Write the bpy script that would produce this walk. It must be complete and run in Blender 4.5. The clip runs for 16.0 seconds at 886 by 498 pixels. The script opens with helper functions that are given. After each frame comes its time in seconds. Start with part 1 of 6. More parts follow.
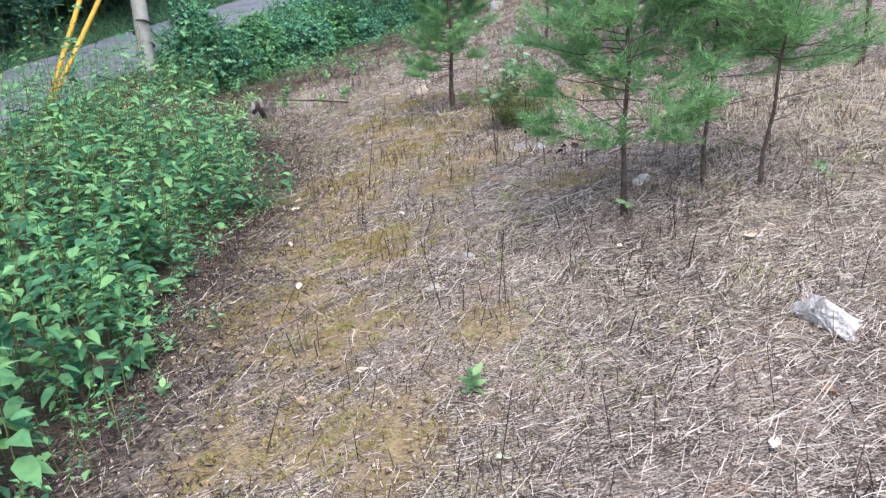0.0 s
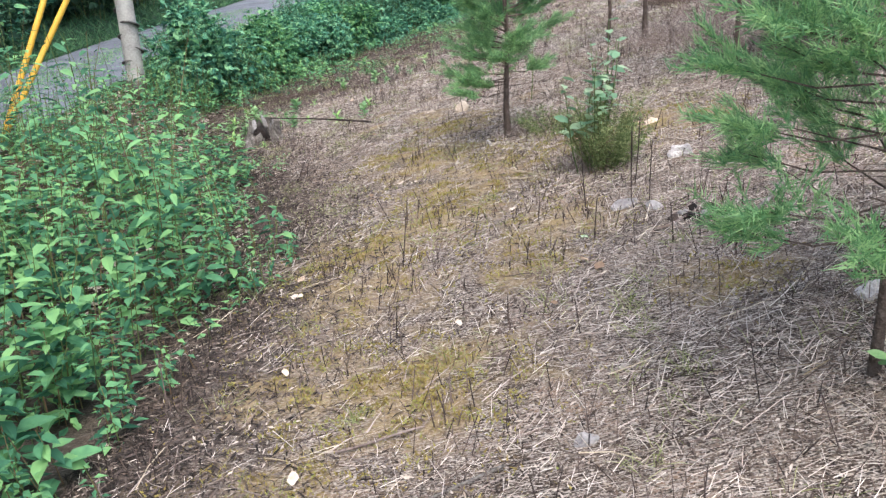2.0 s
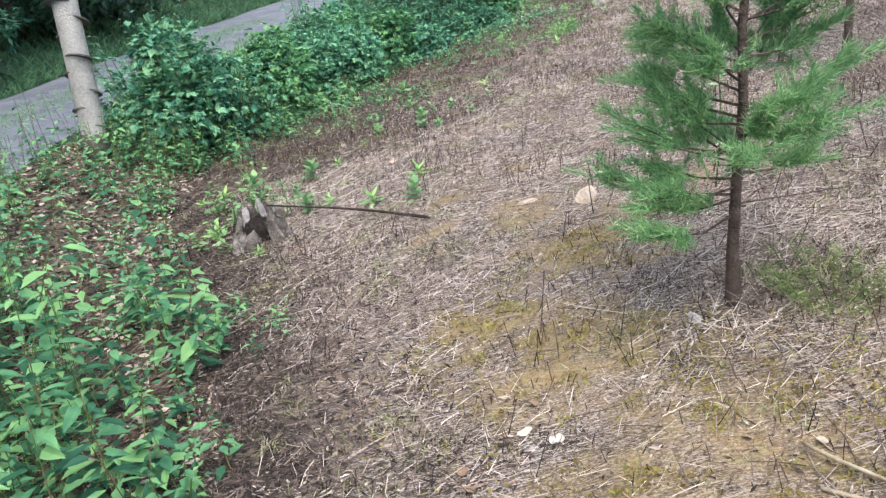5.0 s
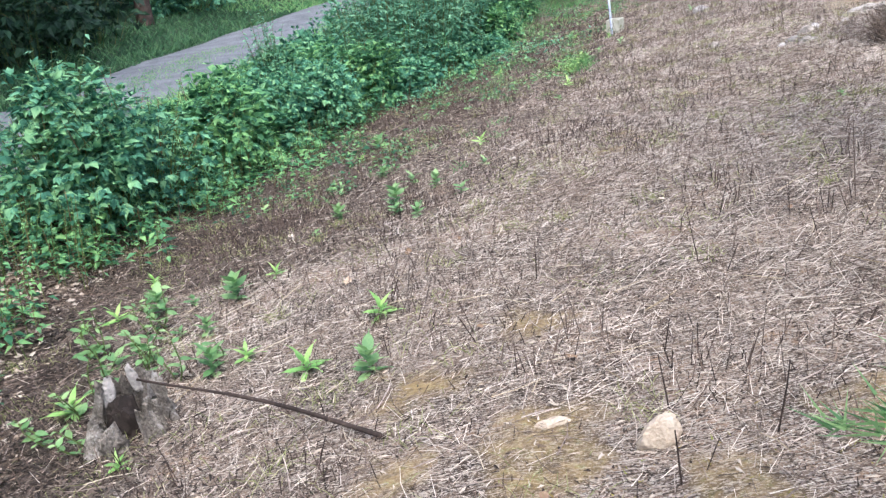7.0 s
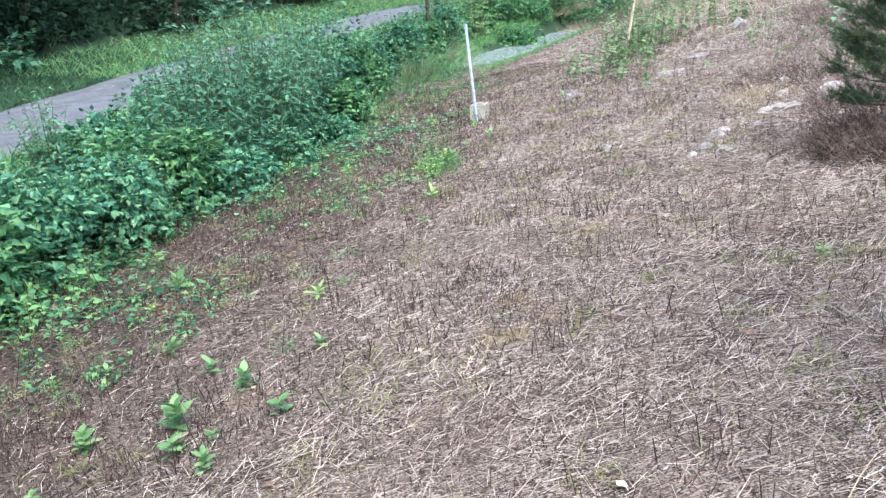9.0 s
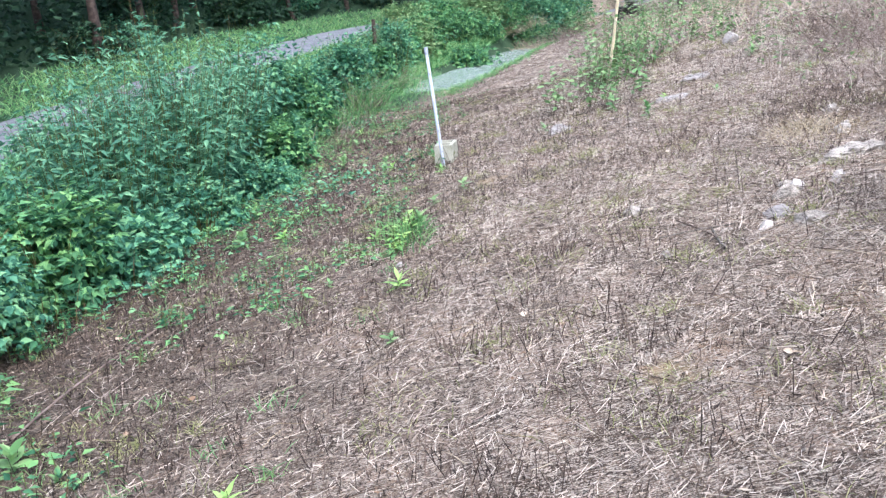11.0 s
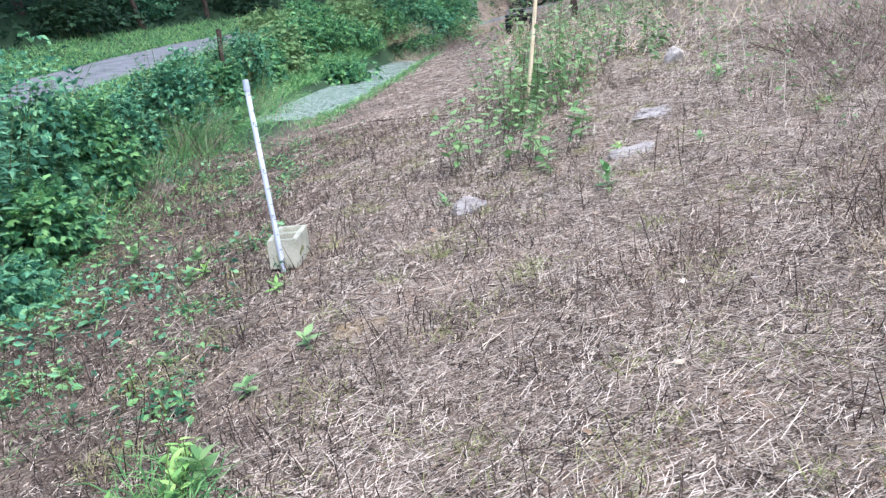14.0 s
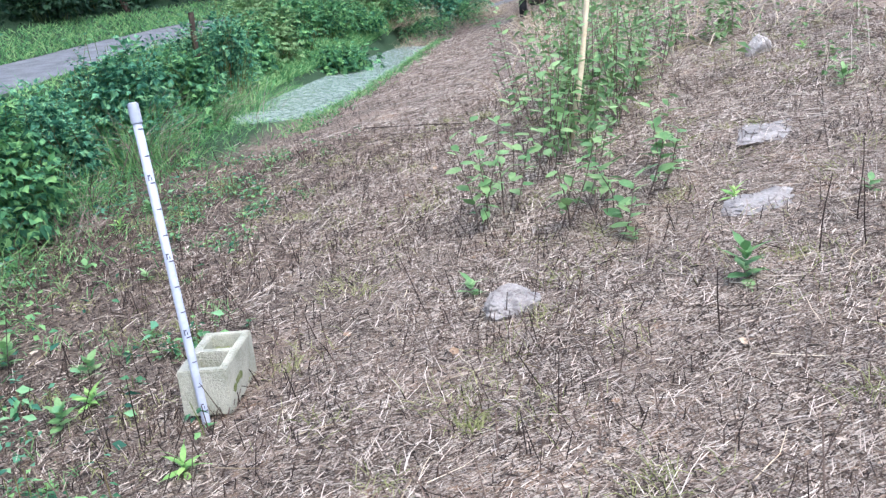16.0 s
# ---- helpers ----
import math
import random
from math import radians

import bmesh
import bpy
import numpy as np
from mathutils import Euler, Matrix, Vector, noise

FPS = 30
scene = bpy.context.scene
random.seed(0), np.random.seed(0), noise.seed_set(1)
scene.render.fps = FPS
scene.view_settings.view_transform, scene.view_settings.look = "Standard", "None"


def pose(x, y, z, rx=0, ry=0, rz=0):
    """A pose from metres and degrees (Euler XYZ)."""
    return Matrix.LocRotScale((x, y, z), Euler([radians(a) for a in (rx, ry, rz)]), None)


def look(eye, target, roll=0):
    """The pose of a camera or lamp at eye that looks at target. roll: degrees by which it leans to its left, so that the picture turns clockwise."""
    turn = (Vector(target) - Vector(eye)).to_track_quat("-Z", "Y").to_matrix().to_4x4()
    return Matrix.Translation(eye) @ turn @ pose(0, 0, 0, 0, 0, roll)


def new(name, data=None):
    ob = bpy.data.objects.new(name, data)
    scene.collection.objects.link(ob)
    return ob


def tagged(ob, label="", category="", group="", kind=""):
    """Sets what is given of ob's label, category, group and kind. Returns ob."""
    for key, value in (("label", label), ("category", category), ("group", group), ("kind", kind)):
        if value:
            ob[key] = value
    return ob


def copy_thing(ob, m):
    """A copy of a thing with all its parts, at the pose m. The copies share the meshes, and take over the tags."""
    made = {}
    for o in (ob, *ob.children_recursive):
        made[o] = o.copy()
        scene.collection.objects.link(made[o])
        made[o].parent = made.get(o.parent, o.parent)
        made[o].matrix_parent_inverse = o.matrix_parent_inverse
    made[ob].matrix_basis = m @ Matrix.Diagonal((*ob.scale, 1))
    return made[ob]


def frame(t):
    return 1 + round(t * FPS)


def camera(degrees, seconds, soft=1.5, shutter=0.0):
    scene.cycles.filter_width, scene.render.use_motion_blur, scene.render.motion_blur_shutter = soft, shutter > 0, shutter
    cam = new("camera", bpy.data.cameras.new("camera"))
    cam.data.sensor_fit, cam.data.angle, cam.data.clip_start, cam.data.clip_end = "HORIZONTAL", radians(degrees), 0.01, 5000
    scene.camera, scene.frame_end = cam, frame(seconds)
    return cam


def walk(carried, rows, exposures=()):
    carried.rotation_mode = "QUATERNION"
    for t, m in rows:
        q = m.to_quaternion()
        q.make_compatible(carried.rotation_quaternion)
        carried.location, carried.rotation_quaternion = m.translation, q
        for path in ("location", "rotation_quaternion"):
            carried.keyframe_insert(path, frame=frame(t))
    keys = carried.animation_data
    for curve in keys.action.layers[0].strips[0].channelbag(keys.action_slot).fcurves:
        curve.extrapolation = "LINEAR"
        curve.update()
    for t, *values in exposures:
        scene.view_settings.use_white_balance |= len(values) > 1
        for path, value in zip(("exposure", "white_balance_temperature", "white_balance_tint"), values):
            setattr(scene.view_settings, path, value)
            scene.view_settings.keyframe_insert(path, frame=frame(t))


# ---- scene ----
cam = camera(56.8, 16.0, soft=1.4)
METRES, EYE, TILT, LEAN, TURN = 17.4, 1.55, -20.5, 2.7, 0.0
ROWS = [
    (0.0, 0.0, 0.0, 0.0, 0.0, 0.0, 0.0),
    (0.5, -0.0041, 0.0274, 0.0068, 0.77, 0.25, -0.03),
    (1.0, -0.0078, 0.0523, 0.0165, 1.07, 0.24, -0.29),
    (1.5, -0.012, 0.0809, 0.0251, 1.17, -0.02, -0.04),
    (2.0, -0.0141, 0.1076, 0.0313, 1.32, -0.19, 0.19),
    (2.5, -0.0187, 0.1407, 0.0407, 0.82, -0.92, 0.06),
    (3.0, -0.0206, 0.1692, 0.0502, 0.54, -1.04, 0.3),
    (3.5, -0.0258, 0.1975, 0.0605, 0.31, -0.91, 0.35),
    (4.0, -0.0353, 0.2281, 0.0698, 0.57, -1.35, 2.47),
    (4.5, -0.0407, 0.2573, 0.0804, 3.22, -1.12, 1.72),
    (4.7, -0.0424, 0.268, 0.0856, 3.52, -0.85, 1.91),
    (6.8, -0.0432, 0.3847, 0.1292, 3.46, 0.57, 1.85),
    (7.0, -0.0417, 0.3974, 0.1356, 3.34, 0.53, 1.89),
    (7.5, -0.0397, 0.4275, 0.1486, 0.67, 4.07, 1.84),
    (8.0, -0.0376, 0.4547, 0.1597, -3.97, 4.47, 2.41),
    (8.5, -0.035, 0.4831, 0.1732, -4.4, 4.39, 2.25),
    (9.0, -0.0348, 0.5127, 0.1851, -6.68, 4.09, 3.39),
    (9.2, -0.0351, 0.5234, 0.1891, -7.03, 3.86, 3.73),
    (11.3, -0.0202, 0.6445, 0.2343, -11.32, 5.2, 6.81),
    (11.5, -0.0154, 0.6583, 0.2389, -13.61, 5.03, 6.92),
    (12.0, -0.0045, 0.6869, 0.2489, -17.89, 4.72, 7.37),
    (12.5, 0.0055, 0.7139, 0.2621, -18.28, 4.54, 7.89),
    (13.0, 0.0133, 0.7429, 0.2753, -18.87, 4.4, 8.17),
    (13.5, 0.0247, 0.7729, 0.2853, -19.06, 4.43, 8.73),
    (14.0, 0.0316, 0.8033, 0.2974, -17.38, 4.71, 8.62),
    (14.5, 0.0398, 0.8299, 0.3093, -17.48, 3.9, 8.66),
    (15.0, 0.0512, 0.8598, 0.3217, -17.05, 3.74, 8.63),
    (15.5, 0.0591, 0.8884, 0.3326, -17.19, 3.51, 8.71),
    (16.0, 0.0691, 0.9182, 0.3418, -17.0, 3.6, 8.56),
]
walk(cam, [(t, pose(0, 0, EYE, TILT, LEAN, TURN) @ pose(METRES * x, METRES * y, METRES * z, 90 + pitch, roll, yaw)) for t, x, y, z, yaw, pitch, roll in ROWS],
     [(0.0, 1.45, 6080, 10), (2.0, 1.47, 6330, 10), (4.5, 1.50, 6300, 10), (7.0, 1.58, 6230, 10), (8.5, 1.65, 6060, 10), (12.5, 1.72, 6040, 10), (14.5, 1.52, 5960, 10), (16.0, 1.52, 5970, 10)])

# ---- world, sun, exposure ----
world = bpy.data.worlds.new("overcast_sky")
scene.world = world
world.use_nodes = True
wn, wl = world.node_tree.nodes, world.node_tree.links
sky = wn.new("ShaderNodeTexSky")
sky.sky_type, sky.sun_disc = "NISHITA", False
SUN_EL, SUN_ROT = radians(62), radians(165)
sky.sun_elevation, sky.sun_rotation = SUN_EL, SUN_ROT
sky.air_density, sky.dust_density, sky.ozone_density = 1.0, 4.0, 1.0
wl.new(sky.outputs[0], wn["Background"].inputs[0])
wn["Background"].inputs[1].default_value = 0.15
sun = new("sun", bpy.data.lights.new("sun", "SUN"))
sun.data.energy, sun.data.angle, sun.data.color = 0.6, radians(60), (0.93, 0.985, 1.0)
sun_way = Vector((math.sin(SUN_ROT) * math.cos(SUN_EL), math.cos(SUN_ROT) * math.cos(SUN_EL), math.sin(SUN_EL)))
sun.matrix_world = look(sun_way * 50, (0, 0, 0))

# ---- lay of the land ----
rng = np.random.default_rng(7)


def curve(knots):
    """A smooth function of y through (y, value) pairs."""
    ky, kv = np.array(knots, float).T
    fine = np.arange(-60, 130, 0.25)
    v = np.interp(fine, ky, kv)
    pad = np.pad(v, 8, mode="edge")
    v = np.convolve(pad, np.ones(17) / 17, "valid")
    return lambda y: np.interp(y, fine, v)


# left edge of the cut strip, its height, and how steeply the hillside climbs from it
edge_x = curve([(-40, -1.2), (0, -1.3), (3, -1.55), (5, -1.7), (7, -1.85), (9, -2.3), (12, -2.8), (14, -2.75), (16, -2.2), (20, -0.7), (24, 1.0), (28, 2.9), (33, 5.2), (43, 9.4), (60, 18), (120, 60)])
edge_z = curve([(-40, -0.35), (4, -0.33), (8, -0.4), (12, -0.5), (16, -0.5), (20, -0.32), (24, -0.08), (28, 0.1), (45, 0.12), (70, 1.5), (120, 5)])
slope = curve([(-40, 0.2), (9, 0.2), (12, 0.16), (60, 0.153)])
# the track beyond the ditch
road_x = curve([(-60, -4.0), (-5, -5.6), (5, -6.2), (15, -6.8), (22, -6.3), (29, -4.8), (35, -2.6), (40, 0.0), (45, 3.0), (51, 8.0), (58, 16), (66, 30), (120, 110)])
road_z = curve([(-60, -0.3), (15, -0.28), (22, -0.1), (29, 0.2), (35, 0.6), (40, 1.0), (45, 1.4), (51, 1.7), (58, 2.2), (66, 3), (120, 8)])
ROAD_HALF = 1.35


def ground_z(x, y, rough=True):
    x, y = np.asarray(x, float), np.asarray(y, float)
    ex, ez, rx, rz = edge_x(y), edge_z(y), road_x(y), road_z(y)
    right = ez + slope(y) * (x - ex) + 0.0012 * np.clip(x - ex - 6, 0, 80) ** 2
    inner = rx + ROAD_HALF + 0.3
    f = np.clip((ex - x) / np.maximum(ex - inner, 0.5), 0, 1)
    ditch = -0.16 * np.exp(-(((ex - x) - 1.0) / 0.6) ** 2) * np.clip((26 - y) / 4, 0, 1)
    mid = ez + (rz - ez) * (f * f * (3 - 2 * f)) + ditch
    far = rz + 0.12 * np.clip(rx - ROAD_HALF - 0.4 - x, 0, 200) + 0.05 * np.clip(rx - ROAD_HALF - 5 - x, 0, 200)
    z = np.where(x > ex, right, np.where(x > rx, mid, far))
    pond = np.clip(1 - np.abs((ex - x) - 0.9) / 1.1, 0, 1) * np.clip((y - 28.5) / 2.0, 0, 1) * np.clip((49 - y) / 2, 0, 1)
    z = z - 0.45 * np.minimum(pond * 1.6, 1)
    if rough:
        near = (x > rx + ROAD_HALF + 0.2) * 1.0
        z = z + near * (0.018 * np.sin(2.1 * x + 1.3 * np.sin(0.9 * y)) * np.sin(1.7 * y + 0.8) + 0.008 * np.sin(6.3 * x + y) * np.sin(5.1 * y - x))
    return z


# ---- materials ----
def mat(name, cols, scale=6.0, rough=0.85, bump=0.0, bump_scale=60.0, island=0.0, see=0.0, metal=0.0, spec=0.25, warp=0.0, obj_random=0.0):
    """A procedural surface: noise at two scales through a ramp of colours; island: how much single pieces differ; see: light let through."""
    m = bpy.data.materials.new(name)
    m.use_nodes = True
    n, l = m.node_tree.nodes, m.node_tree.links
    b = n["Principled BSDF"]
    geo = n.new("ShaderNodeNewGeometry")
    big, small = n.new("ShaderNodeTexNoise"), n.new("ShaderNodeTexNoise")
    big.inputs["Scale"].default_value, big.inputs["Detail"].default_value, big.inputs["Distortion"].default_value = scale, 4, warp
    small.inputs["Scale"].default_value, small.inputs["Detail"].default_value = scale * 9, 3
    mix = n.new("ShaderNodeMath")
    mix.operation = "MULTIPLY_ADD"
    l.new(geo.outputs["Position"], big.inputs["Vector"])
    l.new(geo.outputs["Position"], small.inputs["Vector"])
    half = n.new("ShaderNodeMath")
    half.operation, half.inputs[1].default_value = "MULTIPLY", 0.6
    l.new(big.outputs[0], half.inputs[0])
    l.new(small.outputs[0], mix.inputs[0])
    mix.inputs[1].default_value = 0.4
    l.new(half.outputs[0], mix.inputs[2])
    ramp = n.new("ShaderNodeValToRGB")
    while len(ramp.color_ramp.elements) < len(cols):
        ramp.color_ramp.elements.new(0.5)
    for k, c in enumerate(cols):
        e = ramp.color_ramp.elements[k]
        e.position, e.color = 0.3 + 0.4 * k / max(len(cols) - 1, 1), (*c, 1)
    last = mix.outputs[0]
    if island or obj_random:
        add = n.new("ShaderNodeMath")
        add.operation, add.inputs[1].default_value = "MULTIPLY_ADD", max(island, obj_random)
        if island:
            l.new(geo.outputs["Random Per Island"], add.inputs[0])
        else:
            info = n.new("ShaderNodeObjectInfo")
            l.new(info.outputs["Random"], add.inputs[0])
        sub = n.new("ShaderNodeMath")
        sub.operation, sub.inputs[1].default_value = "SUBTRACT", max(island, obj_random) / 2
        l.new(last, sub.inputs[0])
        l.new(sub.outputs[0], add.inputs[2])
        last = add.outputs[0]
    l.new(last, ramp.inputs[0])
    l.new(ramp.outputs[0], b.inputs["Base Color"])
    b.inputs["Roughness"].default_value, b.inputs["Metallic"].default_value = rough, metal
    b.inputs["Specular IOR Level"].default_value = spec
    if bump:
        bn, bp = n.new("ShaderNodeTexNoise"), n.new("ShaderNodeBump")
        bn.inputs["Scale"].default_value, bn.inputs["Detail"].default_value = bump_scale, 4
        l.new(geo.outputs["Position"], bn.inputs["Vector"])
        l.new(bn.outputs[0], bp.inputs["Height"])
        bp.inputs["Strength"].default_value, bp.inputs["Distance"].default_value = bump, 0.02
        l.new(bp.outputs[0], b.inputs["Normal"])
    if see:
        tr, ms = n.new("ShaderNodeBsdfTranslucent"), n.new("ShaderNodeMixShader")
        l.new(ramp.outputs[0], tr.inputs[0])
        ms.inputs[0].default_value = see
        l.new(b.outputs[0], ms.inputs[1])
        l.new(tr.outputs[0], ms.inputs[2])
        l.new(ms.outputs[0], n["Material Output"].inputs[0])
    return m


def ground_material():
    """Soil, matted straw dust, and ochre moss that follows the middle of the strip."""
    m = mat("soil", [(0.034, 0.025, 0.019), (0.098, 0.073, 0.058), (0.215, 0.163, 0.129), (0.27, 0.165, 0.10)], 2.2, 0.95, 1.0, 70, spec=0.1)
    n, l = m.node_tree.nodes, m.node_tree.links
    b = n["Principled BSDF"]
    soil = b.inputs["Base Color"].links[0].from_socket
    geo = n.new("ShaderNodeNewGeometry")
    att = n.new("ShaderNodeAttribute")
    att.attribute_name = "moss"
    patch = n.new("ShaderNodeTexNoise")
    patch.inputs["Scale"].default_value, patch.inputs["Detail"].default_value = 5.5, 8
    l.new(geo.outputs["Position"], patch.inputs["Vector"])
    add = n.new("ShaderNodeMath")
    add.operation = "ADD"
    l.new(att.outputs["Fac"], add.inputs[0])
    l.new(patch.outputs[0], add.inputs[1])
    rng_ = n.new("ShaderNodeMapRange")
    rng_.inputs[1].default_value, rng_.inputs[2].default_value = 0.74, 1.22
    l.new(add.outputs[0], rng_.inputs[0])
    fine = n.new("ShaderNodeTexNoise")
    fine.inputs["Scale"].default_value, fine.inputs["Detail"].default_value = 26, 4
    l.new(geo.outputs["Position"], fine.inputs["Vector"])
    mr = n.new("ShaderNodeValToRGB")
    for k, (p, c) in enumerate([(0.3, (0.14, 0.10, 0.052)), (0.47, (0.31, 0.22, 0.11)), (0.6, (0.36, 0.27, 0.125)), (0.72, (0.27, 0.25, 0.10))]):
        if k > 1:
            mr.color_ramp.elements.new(p)
        mr.color_ramp.elements[k].position, mr.color_ramp.elements[k].color = p, (*c, 1)
    l.new(fine.outputs[0], mr.inputs[0])
    # darker earth toward the weed edge, where little straw lies
    dark_earth, dry, earth_share = n.new("ShaderNodeMix"), n.new("ShaderNodeAttribute"), n.new("ShaderNodeMapRange")
    dark_earth.data_type, dry.attribute_name = "RGBA", "bare"
    earth_share.inputs[1].default_value, earth_share.inputs[2].default_value, earth_share.inputs[3].default_value, earth_share.inputs[4].default_value = 0.15, 0.95, 0.8, 0.0
    l.new(dry.outputs["Fac"], earth_share.inputs[0])
    l.new(earth_share.outputs[0], dark_earth.inputs[0])
    l.new(soil, dark_earth.inputs[6])
    dark_earth.inputs[7].default_value = (0.05, 0.039, 0.033, 1)
    soil = dark_earth.outputs[2]
    # fine matted fibres lying every way
    for turn, long_, wide_, lo, hi in ((0.2, 22, 170, 0.60, 0.64), (1.1, 26, 190, 0.61, 0.65), (2.2, 20, 150, 0.60, 0.65), (2.8, 30, 210, 0.60, 0.64), (1.7, 90, 110, 0.58, 0.62), (0.7, 130, 150, 0.60, 0.64)):
        mp, fib, mr2, mf = n.new("ShaderNodeMapping"), n.new("ShaderNodeTexNoise"), n.new("ShaderNodeMapRange"), n.new("ShaderNodeMix")
        mp.inputs["Rotation"].default_value, mp.inputs["Scale"].default_value = (0, 0, turn), (long_, wide_, 10)
        fib.inputs["Scale"].default_value, fib.inputs["Detail"].default_value, fib.inputs["Distortion"].default_value = 1.0, 1, 0.0
        l.new(geo.outputs["Position"], mp.inputs[0])
        l.new(mp.outputs[0], fib.inputs["Vector"])
        mr2.inputs[1].default_value, mr2.inputs[2].default_value, mr2.inputs[4].default_value = lo, hi, 0.8
        l.new(fib.outputs[0], mr2.inputs[0])
        mf.data_type = "RGBA"
        l.new(soil, mf.inputs[6])
        mf.inputs[7].default_value = (0.48, 0.42, 0.36, 1) if turn not in (2.2, 1.7) else (0.03, 0.022, 0.018, 1)
        bare = n.new("ShaderNodeAttribute")
        bare.attribute_name = "bare"
        cut = n.new("ShaderNodeMath")
        cut.operation = "MULTIPLY"
        l.new(mr2.outputs[0], cut.inputs[0])
        l.new(bare.outputs["Fac"], cut.inputs[1])
        l.new(cut.outputs[0], mf.inputs[0])
        soil = mf.outputs[2]
    mx = n.new("ShaderNodeMix")
    mx.data_type = "RGBA"
    l.new(rng_.outputs[0], mx.inputs[0])
    l.new(soil, mx.inputs[6])
    l.new(mr.outputs[0], mx.inputs[7])
    # green cover beside and beyond the strip
    gat = n.new("ShaderNodeAttribute")
    gat.attribute_name = "green"
    gr = n.new("ShaderNodeValToRGB")
    gr.color_ramp.elements[0].position, gr.color_ramp.elements[0].color = 0.35, (0.025, 0.06, 0.032, 1)
    gr.color_ramp.elements[1].position, gr.color_ramp.elements[1].color = 0.65, (0.042, 0.095, 0.048, 1)
    l.new(fine.outputs[0], gr.inputs[0])
    m2 = n.new("ShaderNodeMix")
    m2.data_type = "RGBA"
    l.new(gat.outputs["Fac"], m2.inputs[0])
    l.new(mx.outputs[2], m2.inputs[6])
    l.new(gr.outputs[0], m2.inputs[7])
    l.new(m2.outputs[2], b.inputs["Base Color"])
    return m


SOIL = ground_material()
STRAW = mat("straw", [(0.14, 0.11, 0.091), (0.37, 0.30, 0.255), (0.56, 0.478, 0.41), (0.71, 0.635, 0.56)], 1.6, 0.8, island=0.6, spec=0.3)
STRAW_GOLD = mat("golden_straw", [(0.26, 0.20, 0.12), (0.48, 0.40, 0.28), (0.66, 0.58, 0.45)], 5, 0.7, island=0.5)
STUB = mat("dark_stalk", [(0.028, 0.02, 0.018), (0.06, 0.043, 0.037), (0.15, 0.11, 0.092)], 8, 0.85, island=0.6)
TWIG = mat("grey_twig", [(0.11, 0.082, 0.07), (0.25, 0.195, 0.17), (0.42, 0.35, 0.31)], 8, 0.85, island=0.5)
BARK = mat("bark", [(0.045, 0.032, 0.026), (0.10, 0.075, 0.062), (0.17, 0.135, 0.115)], 30, 0.95, 0.8, 120)
LEAF = mat("weed_leaf", [(0.042, 0.135, 0.076), (0.10, 0.27, 0.135), (0.17, 0.385, 0.175), (0.25, 0.48, 0.19)], 2, 0.65, island=0.55, see=0.35, spec=0.15)
LEAF_COOL = mat("bramble_leaf", [(0.04, 0.135, 0.09), (0.09, 0.27, 0.175), (0.16, 0.39, 0.235), (0.26, 0.50, 0.26)], 1.2, 0.65, island=0.55, see=0.32, spec=0.15)
LEAF_WILLOW = mat("willow_herb_leaf", [(0.07, 0.20, 0.135), (0.14, 0.34, 0.22), (0.23, 0.46, 0.28)], 1.2, 0.65, island=0.5, see=0.32, spec=0.15)
LEAF_SOFT = mat("soft_weed_leaf", [(0.11, 0.21, 0.09), (0.18, 0.31, 0.13), (0.27, 0.40, 0.19)], 9, 0.6, island=0.5, see=0.3, spec=0.2)
OLIVE_SPRAY = mat("olive_spray", [(0.11, 0.15, 0.06), (0.19, 0.25, 0.10), (0.30, 0.35, 0.16)], 6, 0.65, island=0.6, see=0.3, spec=0.15)
MOSS_TIP = mat("moss_tip", [(0.19, 0.14, 0.05), (0.30, 0.235, 0.08), (0.35, 0.30, 0.09), (0.26, 0.28, 0.085)], 3.5, 0.85, island=0.45, see=0.15, spec=0.1)
BROWN_STALK = mat("brown_stalk", [(0.05, 0.036, 0.028), (0.125, 0.092, 0.072), (0.25, 0.19, 0.15)], 5, 0.85, island=0.6)
# near-black greens put the wood's inner shade into the leaf colour
LEAF_DARK = mat("shade_painted_woodland_leaf", [(0.012, 0.036, 0.024), (0.021, 0.06, 0.035), (0.038, 0.095, 0.048)], 0.6, 0.6, island=0.5, see=0.2)
NEEDLE = mat("pine_needle", [(0.14, 0.30, 0.14), (0.24, 0.45, 0.20), (0.38, 0.58, 0.27)], 3, 0.6, island=0.6, see=0.5, spec=0.2)
CEDAR = mat("cedar_spray", [(0.05, 0.10, 0.055), (0.10, 0.17, 0.085), (0.18, 0.25, 0.12)], 3, 0.6, island=0.6, see=0.3, spec=0.2)
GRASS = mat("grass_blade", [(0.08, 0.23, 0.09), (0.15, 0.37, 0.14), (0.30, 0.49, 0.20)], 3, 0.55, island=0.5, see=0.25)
# darker copy of the grass, with the wood's shade put into its colour
GRASS_SHADE_TONE = mat("verge_blade_painted_shade", [(0.03, 0.09, 0.045), (0.055, 0.15, 0.07), (0.11, 0.23, 0.10)], 1.5, 0.6, island=0.5, see=0.2)
GRASS_PALE = mat("olive_grass_blade", [(0.17, 0.20, 0.07), (0.30, 0.34, 0.13), (0.46, 0.46, 0.24)], 3, 0.6, island=0.5, see=0.2)
STEM = mat("green_stem", [(0.07, 0.11, 0.035), (0.14, 0.18, 0.06), (0.17, 0.11, 0.06)], 6, 0.7, island=0.5)
DRY_LEAF = mat("dry_leaf", [(0.26, 0.17, 0.11), (0.48, 0.37, 0.27), (0.64, 0.55, 0.45)], 12, 0.8, 0.3, 80, obj_random=0.7)
CRUMB = mat("litter_crumb", [(0.04, 0.028, 0.022), (0.16, 0.115, 0.085), (0.34, 0.27, 0.21), (0.50, 0.43, 0.36)], 4, 0.85, island=0.8)
